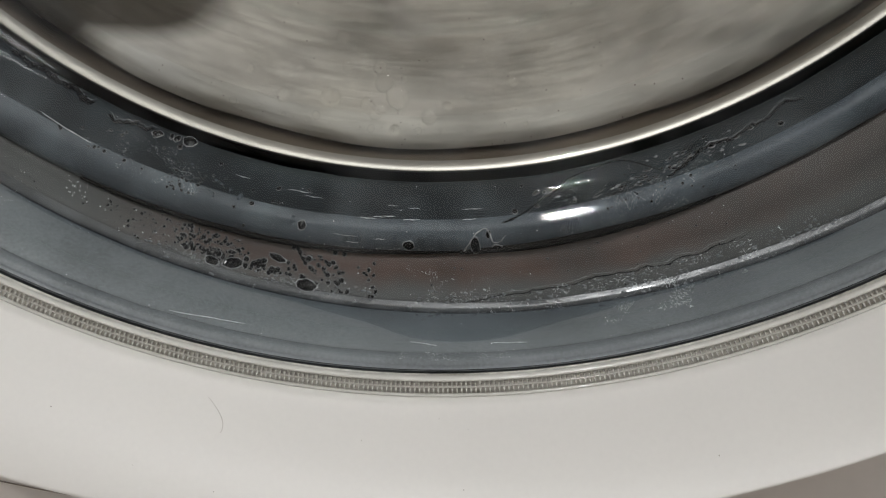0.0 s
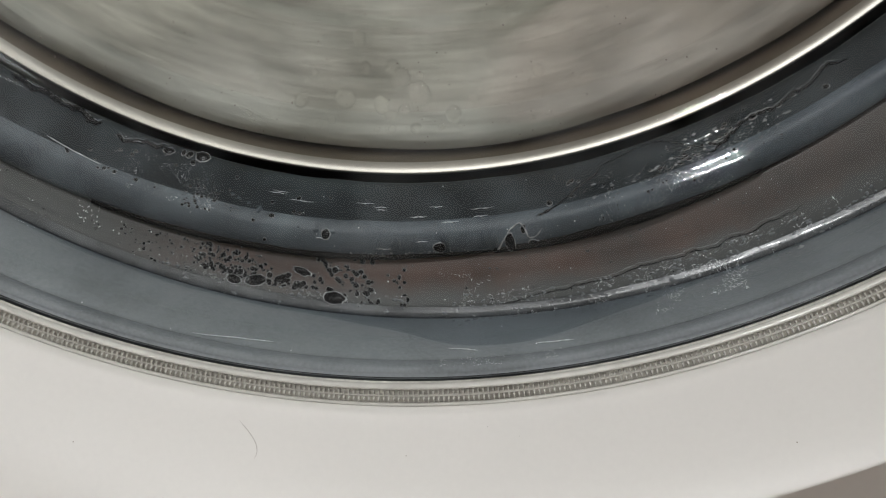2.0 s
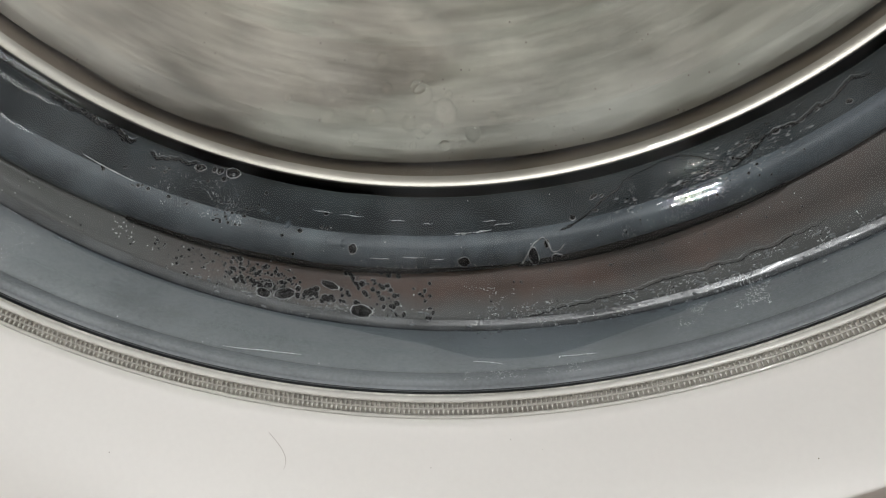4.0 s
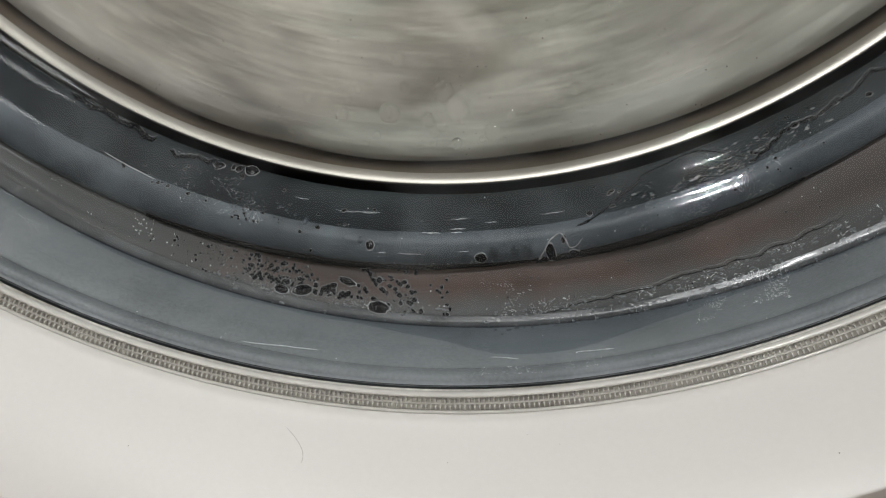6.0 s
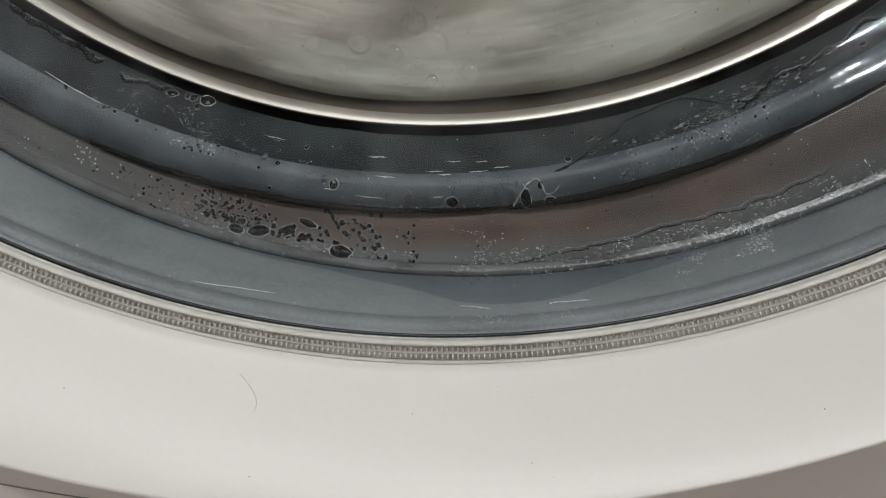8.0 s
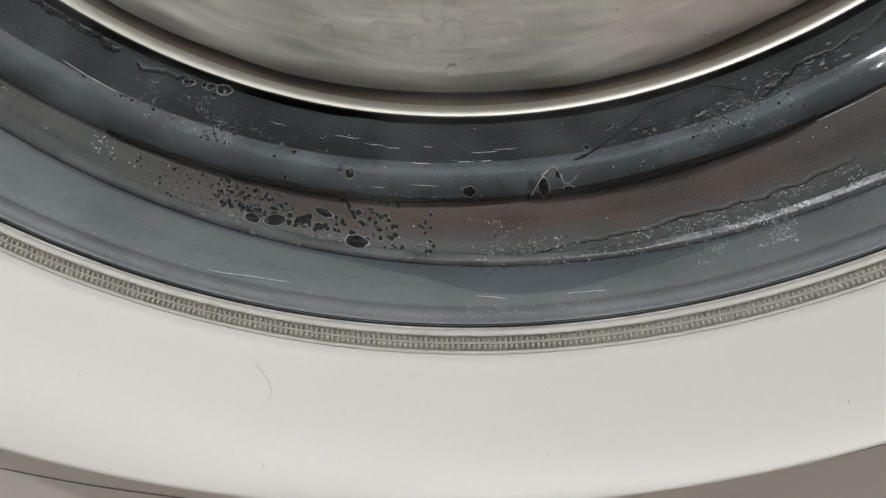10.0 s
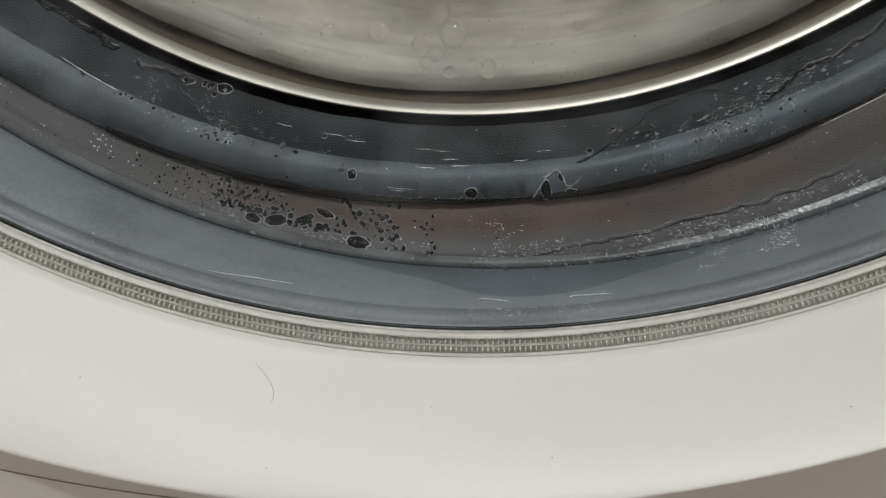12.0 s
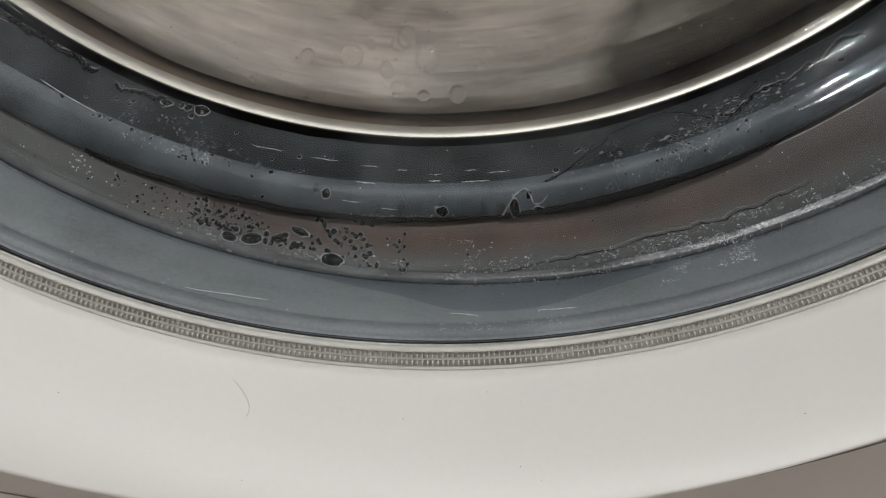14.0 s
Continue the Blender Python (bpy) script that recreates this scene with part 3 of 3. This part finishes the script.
# the large bubbles, one by one: angle, f and half sizes in millimetres
BIG = [(-6.8, 0.30, 1.52, 0.91), (-5.0, 0.37, 2.14, 1.15), (0.7, 0.26, 2.16, 1.24), (-0.8, 0.70, 1.84, 0.77), (-2.1, 0.59, 0.84, 0.69), (-2.9, 0.52, 1.00, 0.54), (-3.6, 0.54, 0.61, 0.62)]
CHAIN = [(0.4, 0.60, 0.46, 0.62), (0.0, 0.65, 0.46, 0.46), (-4.8, 0.60, 0.53, 0.54), (-5.5, 0.81, 0.68, 0.38), (-7.7, 0.68, 0.60, 0.45), (-8.7, 0.64, 0.60, 0.38), (2.1, 0.79, 0.69, 0.69), (1.5, 0.71, 0.46, 0.62), (4.8, 0.99, 0.46, 0.46), (5.2, 0.96, 0.54, 0.61), (5.9, 0.95, 0.54, 0.61), (2.9, 0.65, 0.54, 0.54), (3.0, 0.55, 0.69, 0.54)]
DRIP = [(6.7, 0.72, 0.38, 0.54), (7.7, 0.84, 0.38, 0.38), (6.9, 0.64, 0.38, 0.39), (6.3, 0.55, 0.38, 0.39), (6.4, 0.34, 0.39, 0.39), (4.4, 0.62, 0.38, 0.39), (4.0, 0.27, 0.46, 0.70), (3.4, 0.44, 0.39, 0.39), (3.4, 0.25, 0.39, 0.39), (2.8, 0.10, 0.39, 0.42), (4.5, 0.00, 0.47, 0.50), (-2.7, 0.99, 0.38, 0.38), (-7.6, 0.99, 0.53, 0.52)]
WEST = [(-15.2, 0.95, 1.07, 0.84), (-14.0, 0.97, 0.43, 0.84), (-13.5, 0.97, 0.65, 0.98), (-13.0, 0.92, 0.54, 0.70), (-12.4, 0.98, 1.42, 1.27), (-9.2, 0.90, 0.38, 0.50), (-3.7, 0.81, 0.49, 0.64), (-0.4, 0.39, 0.86, 1.07), (-5.0, 0.19, 0.38, 0.44), (8.7, 0.21, 1.18, 1.09)]
EAST = [(17.0, 0.66, 0.58, 0.76), (18.5, 0.87, 0.59, 0.58), (18.3, 0.85, 0.44, 0.58), (19.1, 0.85, 0.37, 0.48), (17.1, 0.93, 0.30, 0.39), (18.8, 0.69, 0.58, 0.38), (33.2, 0.85, 0.80, 0.87), (34.6, 0.83, 0.66, 0.51), (35.3, 0.82, 0.65, 0.51), (36.5, 0.85, 0.52, 0.50), (39.0, 0.73, 0.62, 0.73), (14.2, 0.18, 0.95, 1.91), (15.2, 0.35, 0.52, 0.86), (16.0, 0.08, 1.05, 1.23), (17.1, 0.00, 0.42, 0.82)]
for face, rows in (("brown", BIG), ("brown", CHAIN), ("brown", DRIP), ("fold", WEST), ("fold", EAST)):
    for d, f, rx, ry in rows:
        bm = bmesh.new()
        blob(bm, spot(face, d, f, 0.0001), rx / 1000, ry / 1000, random.uniform(-0.3, 0.3), segs=18 if rx > 1 else 12, wob=0.12)
        on_seal("water_bubble", bm, [BUBBLE, SUDS], "large dark water bubble with a pale soapy rim" if rx > 0.9 else "dark water bubble with a pale soapy rim", "bubble", group="large bubbles on the seal")

# tiny beads of water, coloured white to stand for their glint
beads = bmesh.new()
for face, d0, d1, count in (("brown", -28, 38, 60), ("fold", -28, 38, 36), ("band", -20, 34, 16)):
    for _ in range(count):
        s = random.uniform(0.00005, 0.00014)
        blob(beads, spot(face, random.uniform(d0, d1), random.random(), 0.00005), s, s * random.uniform(0.8, 1.3), rim=False, height=0.8, segs=7)
on_seal("water_beads", beads, LIME_AND_GLINT, "tiny water beads on the rubber seal, their glint painted white", "water", "stuff")


def wavy(face, d0, d1, f0, f1, amp, width, n=110, seed=0, out=0.0001):
    pts, rad = [], []
    for k in range(n + 1):
        q = k / n
        p = Vector((q * abs(d1 - d0) / 3 + seed, seed, 0))
        pts.append(spot(face, d0 + (d1 - d0) * q, f0 + (f1 - f0) * q + amp * noise.noise(p * 1.1) + 0.3 * amp * noise.noise(p * 4), out)[0])
        rad.append(width * (0.6 + 0.8 * abs(noise.noise(p * 5))) * min(1, 6 * q + 0.2, 6 * (1 - q) + 0.2))
    bm = bmesh.new()
    tube(bm, pts, rad)
    return bm


def trail(face, knots, amp, width, seed, out=0.00005, lift=0.0, n=90):
    """A film's edge or a trickle through a few places on a face, given as angle and f."""
    pts, rad = [], []
    for k in range(n + 1):
        u = k / n * (len(knots) - 1)
        i = min(int(u), len(knots) - 2)
        a, b, c, e = (Vector(knots[min(max(i + j, 0), len(knots) - 1)]) for j in (-1, 0, 1, 2))
        v = u - i
        d, f = 0.5 * (2 * b + (c - a) * v + (2 * a - 5 * b + 4 * c - e) * v * v + (3 * b - a - 3 * c + e) * v ** 3)
        p = Vector((0.33 * d, seed, 0))
        pts.append(spot(face, d, f + amp * (noise.noise(p * 2.3) + 0.6 * noise.noise(p * 7)) + lift, out)[0])
        rad.append(width * (0.45 + 1.1 * abs(noise.noise(p * 6 + Vector((0, 0, 5))))) * min(1, 8 * k / n + 0.2, 8 * (1 - k / n) + 0.2))
    bm = bmesh.new()
    tube(bm, pts, rad)
    return bm


WEST_FILM = [(-29, 0.985), (-25.8, 0.985), (-23.0, 0.975), (-21.0, 0.96)]
WEST_TAIL = [(-19.5, 0.93), (-18.8, 0.92), (-17.4, 0.94), (-15.2, 0.97)]
EAST_RUN = [(16.1, 0.50), (17.9, 0.64), (19.4, 0.80), (20.9, 0.93), (23.1, 0.975), (25.3, 0.985), (27.3, 0.91), (29.3, 0.75)]
EAST_FILM = [(29.6, 0.69), (31.4, 0.76), (32.9, 0.85), (35.3, 0.83), (38.1, 0.89), (41.0, 0.91)]
LOW_RUN = [(12.5, 0.14), (15.4, 0.30), (20.2, 0.37), (24.3, 0.45), (29.2, 0.44), (36.0, 0.50)]
for face, knots, amp, w, sd in (("fold", WEST_FILM, 0.03, 0.0011, 3), ("fold", WEST_TAIL, 0.03, 0.0006, 5), ("fold", EAST_FILM, 0.055, 0.00055, 9)):
    on_seal("film_edge", trail(face, knots, amp, w, sd), BUBBLE, "dark uneven edge of a water film on rubber", "water", "stuff")
    on_seal("foam_edge", trail(face, knots, amp, 0.08 * w + 0.00003, sd, 0.0003, 0.02), SUDS, "thin pale wavy edge of a soap film on rubber", "foam", "stuff")
on_seal("water_trickle", trail("fold", EAST_RUN[:4], 0.02, 0.00034, 4), BUBBLE, "dark uneven trickle of water on rubber", "water", "stuff")
on_seal("water_trickle", trail("fold", EAST_RUN[3:], 0.008, 0.00017, 6), BUBBLE, "thin dark trickle of water on rubber", "water", "stuff")
on_seal("water_trickle", trail("brown", LOW_RUN, 0.05, 0.00020, 8), BUBBLE, "dark uneven trickle of water on rubber", "water", "stuff")
on_seal("foam_edge", trail("brown", LOW_RUN, 0.05, 0.00005, 8, 0.00012, 0.05), SUDS, "thin pale wavy edge of a soap film on rubber", "foam", "stuff")
# a soft crease that runs slantwise down the fold, and the pale arch of soapy water beside the dark bubble
crease = [(-13.5, 0.90), (-12.0, 0.84), (-9.0, 0.74), (-6.0, 0.62), (-2.5, 0.48), (3.0, 0.43)]
on_seal("rubber_crease", trail("fold", crease, 0.004, 0.0014, 2, -0.00085), WET, "soft slanting crease in the wet rubber fold", "crease", "stuff")
arch = [(13.2, 0.02), (13.6, 0.20), (14.1, 0.36), (14.8, 0.45), (15.3, 0.36), (15.6, 0.22), (16.1, 0.20), (16.7, 0.30)]
on_seal("foam_edge", trail("fold", arch, 0.02, 0.00022, 7, 0.0003), SUDS, "pale arch of soapy water on rubber", "foam", "stuff")

# dark tubes paint the shade where the rolled fold lifts off the face below it
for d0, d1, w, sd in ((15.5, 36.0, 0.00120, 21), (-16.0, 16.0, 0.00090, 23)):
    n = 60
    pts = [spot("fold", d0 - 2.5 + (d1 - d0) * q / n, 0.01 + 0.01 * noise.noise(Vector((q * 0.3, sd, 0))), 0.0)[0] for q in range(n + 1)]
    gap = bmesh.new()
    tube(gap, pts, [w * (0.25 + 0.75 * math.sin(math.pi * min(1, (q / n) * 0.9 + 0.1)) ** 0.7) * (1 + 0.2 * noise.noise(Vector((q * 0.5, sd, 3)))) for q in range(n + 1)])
    on_seal("gap_shade", gap, DEEP_SHADE, "dark tube standing for the shade under the rolled rubber fold", "gap", "stuff")

# lime and dried soap: face, angles, f range, count, length, width, how upright
lime = bmesh.new()
for face, d0, d1, f0, f1, count, ln, wd, upright in (
        ("band", 14.0, 18.5, 0.00, 0.05, 70, 0.0011, 0.00012, 1.0), ("lip", 12.0, 20.0, 0.0, 0.8, 30, 0.0008, 0.00012, 0.8), ("lip", 22.0, 36.0, 0.0, 1.0, 50, 0.0007, 0.00012, 0.5),
        ("band", 23.0, 24.8, 0.08, 0.36, 80, 0.0012, 0.00012, 0.8), ("band", 26.8, 29.2, 0.0, 0.38, 150, 0.0013, 0.00014, 0.7), ("lip", 26.5, 29.0, 0.0, 1.0, 60, 0.0010, 0.00012, 0.9), ("brown", -20.0, -14.5, 0.5, 1.0, 26, 0.0006, 0.00026, 0.6),
        ("brown", 20.0, 38.0, 0.02, 0.45, 200, 0.0009, 0.00013, 0.3), ("brown", 10.0, 16.0, 0.10, 0.80, 150, 0.0008, 0.00010, 0.5),
        ("band", 9.0, 17.0, 0.70, 0.98, 150, 0.0005, 0.00010, 0.5), ("fold", 21.0, 33.0, 0.15, 0.75, 420, 0.0007, 0.00006, 0.6),
        ("fold", -18.0, -9.5, 0.45, 0.90, 300, 0.0007, 0.00006, 0.7), ("brown", -10.0, 6.0, 0.0, 0.40, 260, 0.0006, 0.00008, 0.3),
        ("brown", -24.0, -9.0, 0.05, 0.7, 50, 0.0003, 0.00014, 0.3), ("fold", 1.0, 14.0, 0.0, 0.14, 120, 0.0006, 0.00010, 0.8)):
    for _ in range(count):
        p, e1, e2, n = spot(face, random.uniform(d0, d1), random.uniform(f0, f1), 0.00006)
        for _again in range(3):  # flecks gather in crusts
            if noise.noise(p * 260) > 0.05:
                break
            p, e1, e2, n = spot(face, random.uniform(d0, d1), random.uniform(f0, f1), 0.00006)
        b = (math.pi / 2 if random.random() < upright else 0) + random.uniform(-0.45, 0.45)
        u = e1 * math.cos(b) + e2 * math.sin(b)
        v = e2 * math.cos(b) - e1 * math.sin(b)
        L, w = ln * random.uniform(0.3, 1.0) / 2, wd * random.uniform(0.4, 1.0) / 2
        bend = v * (L * random.uniform(-0.3, 0.3))
        base = [lime.verts.new(q) for q in (p - u * L, p + bend - v * w, p + u * L, p + bend + v * w)]
        tip = lime.verts.new(p + bend + n * w)
        for k in range(4):
            lime.faces.new((base[k], base[(k + 1) % 4], tip))
on_seal("lime_flecks", lime, LIME_AND_GLINT, "white flecks of limescale on the rubber seal", "limescale", "stuff", smooth=False)


def pool():
    """Standing water between glass and seal: a shallow film with a curved edge."""
    bm = bmesh.new()
    rows = []
    for k in range(141):
        d = -24 + 64 * k / 140
        e = 0.07 + 0.34 * math.exp(-((d - 12.6) / 8.6) ** 2) + 0.006 * math.sin(d * 0.9)
        rows.append([bm.verts.new(spot("band", d, e * q / 6, 0.0003 if q < 6 else 0.00005)[0]) for q in range(7)])
    for a, b in zip(rows, rows[1:]):
        for q in range(6):
            bm.faces.new((a[q], a[q + 1], b[q + 1], b[q]))
    return bm


film_water = on_seal("standing_water", pool(), POOL, "thin film of water lying in the bottom of the door", "water", "stuff", shell=True)
# thin reflections in the door glass, laid on as pale lines
for d0, d1, f0, f1, w in ((-7.8, -2.6, 0.50, 0.45, 0.00011), (9.2, 11.4, 0.42, 0.46, 0.00009), (15.2, 17.8, 0.44, 0.46, 0.00011), (-23.9, -19.1, 0.66, 0.60, 0.0001)):
    face = "band" if d0 > -15 else "fold"
    on_seal("scuff", wavy(face, d0, d1, f0, f1, 0.012, w, 24, d0, 0.0002), LIME_AND_GLINT, "fine pale line painting a reflection in the door glass", "scuff", group="scuffs on the seal")

# drops on the end of the glass bowl
DROPS = []
LARGE = [(1.1, 0.56, 2.2), (7.8, 0.60, 2.4), (6.2, 0.52, 1.2), (10.7, 0.48, 1.6), (6.1, 0.68, 1.9), (4.5, 0.54, 1.5), (5.4, 0.48, 1.3), (19.3, 0.65, 1.2), (-3.3, 0.52, 1.3), (12.6, 0.55, 1.1)]
for k in range(64):
    bm = bmesh.new()
    d, f, s = (LARGE[k][0], LARGE[k][1], LARGE[k][2] / 1000) if k < len(LARGE) else (random.uniform(-10, 20), 0.9 * random.random(), 0.0003 + 0.0012 * random.random() ** 3)
    blob(bm, spot("pane", d, max(f, 0.3), 0.0), s, s * random.uniform(0.9, 1.3), random.uniform(-0.4, 0.4), rim=s < 0.001, segs=24, height=0.5, wob=0.04)
    DROPS.append(on_seal("water_drop", bm, [DROP, DROP_RIM], "clear water drop on the door glass", "water drop", shell=True, group="drops on the door glass"))
    DROPS[-1].visible_shadow = False

# glittering beads where the wet rubber meets the glass
glitter = bmesh.new()
for face, d0, d1, f0, f1, count in (("brown", 9, 42, 0.0, 0.42, 420), ("band", 6, 38, 0.0, 0.14, 140), ("lip", 6, 40, 0.0, 1.0, 80), ("lip", -14, 6, 0.0, 1.0, 30), ("brown", -13, 6, 0.0, 0.35, 120), ("fold", 20, 36, 0.55, 0.95, 110)):
    for _ in range(count):
        sz = 0.00009 + 0.00024 * random.random() ** 2
        blob(glitter, spot(face, random.uniform(d0, d1), f0 + (f1 - f0) * random.random() ** 1.4, 0.00002), sz * random.uniform(1.0, 2.2), sz, random.uniform(-0.3, 0.3), rim=False, height=0.75, segs=8)
on_seal("wet_glitter", glitter, SPARKLE, "glittering beads of water along the rubber crease", "water", "stuff", shell=True)

# clear drops shining on the shelf below the drum's lip, and a mist of specks on the glass
for k in range(16):
    bm = bmesh.new()
    q = random.random()
    sz = random.uniform(0.0005, 0.0016)
    blob(bm, spot("fold", 20 + 15 * q, 0.72 + 0.24 * q * random.uniform(0.8, 1.1), 0.00005), sz * 1.3, sz, random.uniform(-0.4, 0.2), rim=False, height=0.5, segs=16, wob=0.15)
    on_seal("shelf_drop", bm, WATER, "shining water drop on the dark rubber shelf", "water drop", shell=True, group="drops on the rubber shelf")
mist = bmesh.new()
for k in range(120):
    sz = random.uniform(0.00008, 0.0002)
    blob(mist, spot("pane", random.uniform(-28, 34), random.random() * 0.98, 0.0001), sz, sz, rim=False, height=0.5, segs=6)
on_seal("glass_mist", mist, DUST, "fine specks on the wet door glass", "specks", "stuff")

# water that quivers in the fold of the seal while the drum spins
RIPPLES, SPLASHES = [], []
for k, (d, f, rx, ry) in enumerate(((3.4, 0.24, 0.0005, 0.0019), (5.2, 0.22, 0.0010, 0.0021), (7.6, 0.22, 0.0006, 0.0022), (9.3, 0.24, 0.0009, 0.0020), (11.4, 0.22, 0.0005, 0.0021), (12.6, 0.24, 0.0008, 0.0018))):
    bm = bmesh.new()
    blob(bm, spot("fold", d, f, 0.0001), rx * 0.8, ry * 1.1, 0.15 * math.sin(5 * k), segs=16, wob=0.2, height=0.6)
    for side in (-1, 1):  # the two bright edges of the ripple
        pts = [spot("fold", d + side * (0.30 + 0.05 * (k % 3)) + 0.03 * math.sin(0.9 * q + 2 * k), 0.05 + 0.05 * (k % 2) + (0.34 + 0.04 * (k % 3)) * q / 9, 0.00022)[0] for q in range(10)]
        n0 = len(bm.faces)
        tube(bm, pts, [0.00002 + 0.00008 * math.sin(math.pi * q / 9) * (0.5 + 0.5 * math.sin(q * 1.1 + k + side)) for q in range(10)])
        bm.faces.ensure_lookup_table()
        for fc in bm.faces[n0:]:
            fc.material_index = 2
    RIPPLES.append((on_seal("water_ripple", bm, [WATER, DROP_RIM, WET], "quivering upright ripple of water in the rubber fold", "water", shell=True, group="ripples in the fold"), k))
# splashes as thin dashes; their white colour paints the glint on the water
for k in range(18):
    f = 0.62 if k % 4 == 1 else 0.27 if k % 4 == 3 else 0.0
    d = random.uniform(0, 13) if f else -7 + 1.2 * k
    f = f + random.uniform(-0.05, 0.05) if f else 0.84 - 0.006 * (d + 7)
    n = random.uniform(0.35, 1.1)
    bm = bmesh.new()
    pts = [spot("fold", d + n * (q / 4 - 1), f + 0.003 * math.sin(1.3 * q + k), 0.0002)[0] for q in range(9)]
    tube(bm, pts, [(0.00002 + 0.00006 * math.sin(math.pi * q / 8)) * (1.6 if 0.5 < f < 0.7 else 1) * (0.7 + 0.3 * math.sin(2.1 * q + k)) for q in range(9)])
    SPLASHES.append((on_seal("water_splash", bm, LIME_AND_GLINT, "small splash of soapy water, its glint painted white", "splash", group="splashes in the fold"), k))

# ---- a hair and dust on the white ring ----
def on_ring(x, r, out=0.0):
    pr = ring_profile[6:17]
    for (r0, y0), (r1, y1) in zip(pr, pr[1:]):
        if r <= r1:
            break
    k = (r - r0) / (r1 - r0)
    _, _, dx, dz = ring_row(r, 0)
    s = (x - dx) / r
    return Vector((x, y0 + (y1 - y0) * k - out, dz - r * math.sqrt(1 - s * s)))


bm = bmesh.new()
pts = [on_ring(-0.0093 + 0.0042 * math.sin(q * math.pi / 1.7 / 20), 0.1698 + 0.0062 * q / 20, 0.00006) for q in range(21)]
tube(bm, pts, [0.000022 + 0.000016 * math.sin(math.pi * q / 20) for q in range(21)])
on_seal("hair", bm, HAIR, "short curved brown hair lying on the white ring", "hair")
random.seed(5)
for k in range(9):
    bm = bmesh.new()
    at = on_ring(random.uniform(-0.04, 0.09), random.uniform(0.169, 0.190), 0.00002)
    bmesh.ops.create_icosphere(bm, subdivisions=1, radius=random.uniform(0.00006, 0.00013), matrix=Matrix.Translation(at))
    on_seal("dust_speck", bm, DUST, "tiny grey dust speck on the white ring", "dust", group="dust on the ring")


# ---- what moves ----
# moments at which the dark cloth passes low on one side of the glass
BEATS = [(0.0, 0.25), (0.5, 1.85), (1.0, 3.0), (1.5, 4.9), (2.0, 6.5), (2.5, 8.4), (3.0, 9.95), (5.5, 18.6), (6.0, 20.4), (6.5, 22.22), (7.0, 23.6),
         (7.5, 25.5), (8.0, 27.40), (8.5, 29.06), (9.0, 30.6), (11.5, 38.7), (12.0, 40.27), (12.5, 42.35), (13.0, 44.02), (13.5, 45.7), (14.0, 47.0)]



def turns(t):
    for (t0, n0), (t1, n1) in zip(BEATS, BEATS[1:]):
        if t <= t1:
            return n0 + (n1 - n0) * (t - t0) / (t1 - t0)
    return BEATS[-1][1]


def motions():
    times = [k / 30 for k in range(421)]
    spin = []
    for t in times:
        a = 360 * turns(t)
        w = 0.00035
        spin.append((t, pose(DX + w * math.cos(radians(a)), 0, H + DZ + w * math.sin(radians(a)), 0, a % 360, 0)))
    walk(drum, spin)
    for g in GARMENTS:
        walk(g, spin)
    # water in the fold quivers with the spin, each piece with its own beat
    for ob, k in RIPPLES:
        walk(ob, [(t, pose(0, 0, H + 0.0002 * math.sin(9 * t + k), 0, 0.55 * math.sin(20.9 * t + 1.7 * k) + 0.3 * math.sin(3.1 * t + k), 0)) for t in times[::2]])
    for ob, k in SPLASHES:
        walk(ob, [(t, pose(0, 0.0004 * math.sin(13 * t + k), H + 0.0004 * math.sin(17 * t + 2 * k), 0, 1.1 * math.sin(20.9 * t + 2.3 * k) + 0.8 * math.sin(2.3 * t + k), 0)) for t in times[::2]])
    for k, ob in enumerate(DROPS):
        walk(ob, [(t, pose(0, 0, H - 0.0004 * t * (k % 4) / 4, 0, 0.25 * math.sin(1.1 * t + k), 0)) for t in times[::6]])


motions()
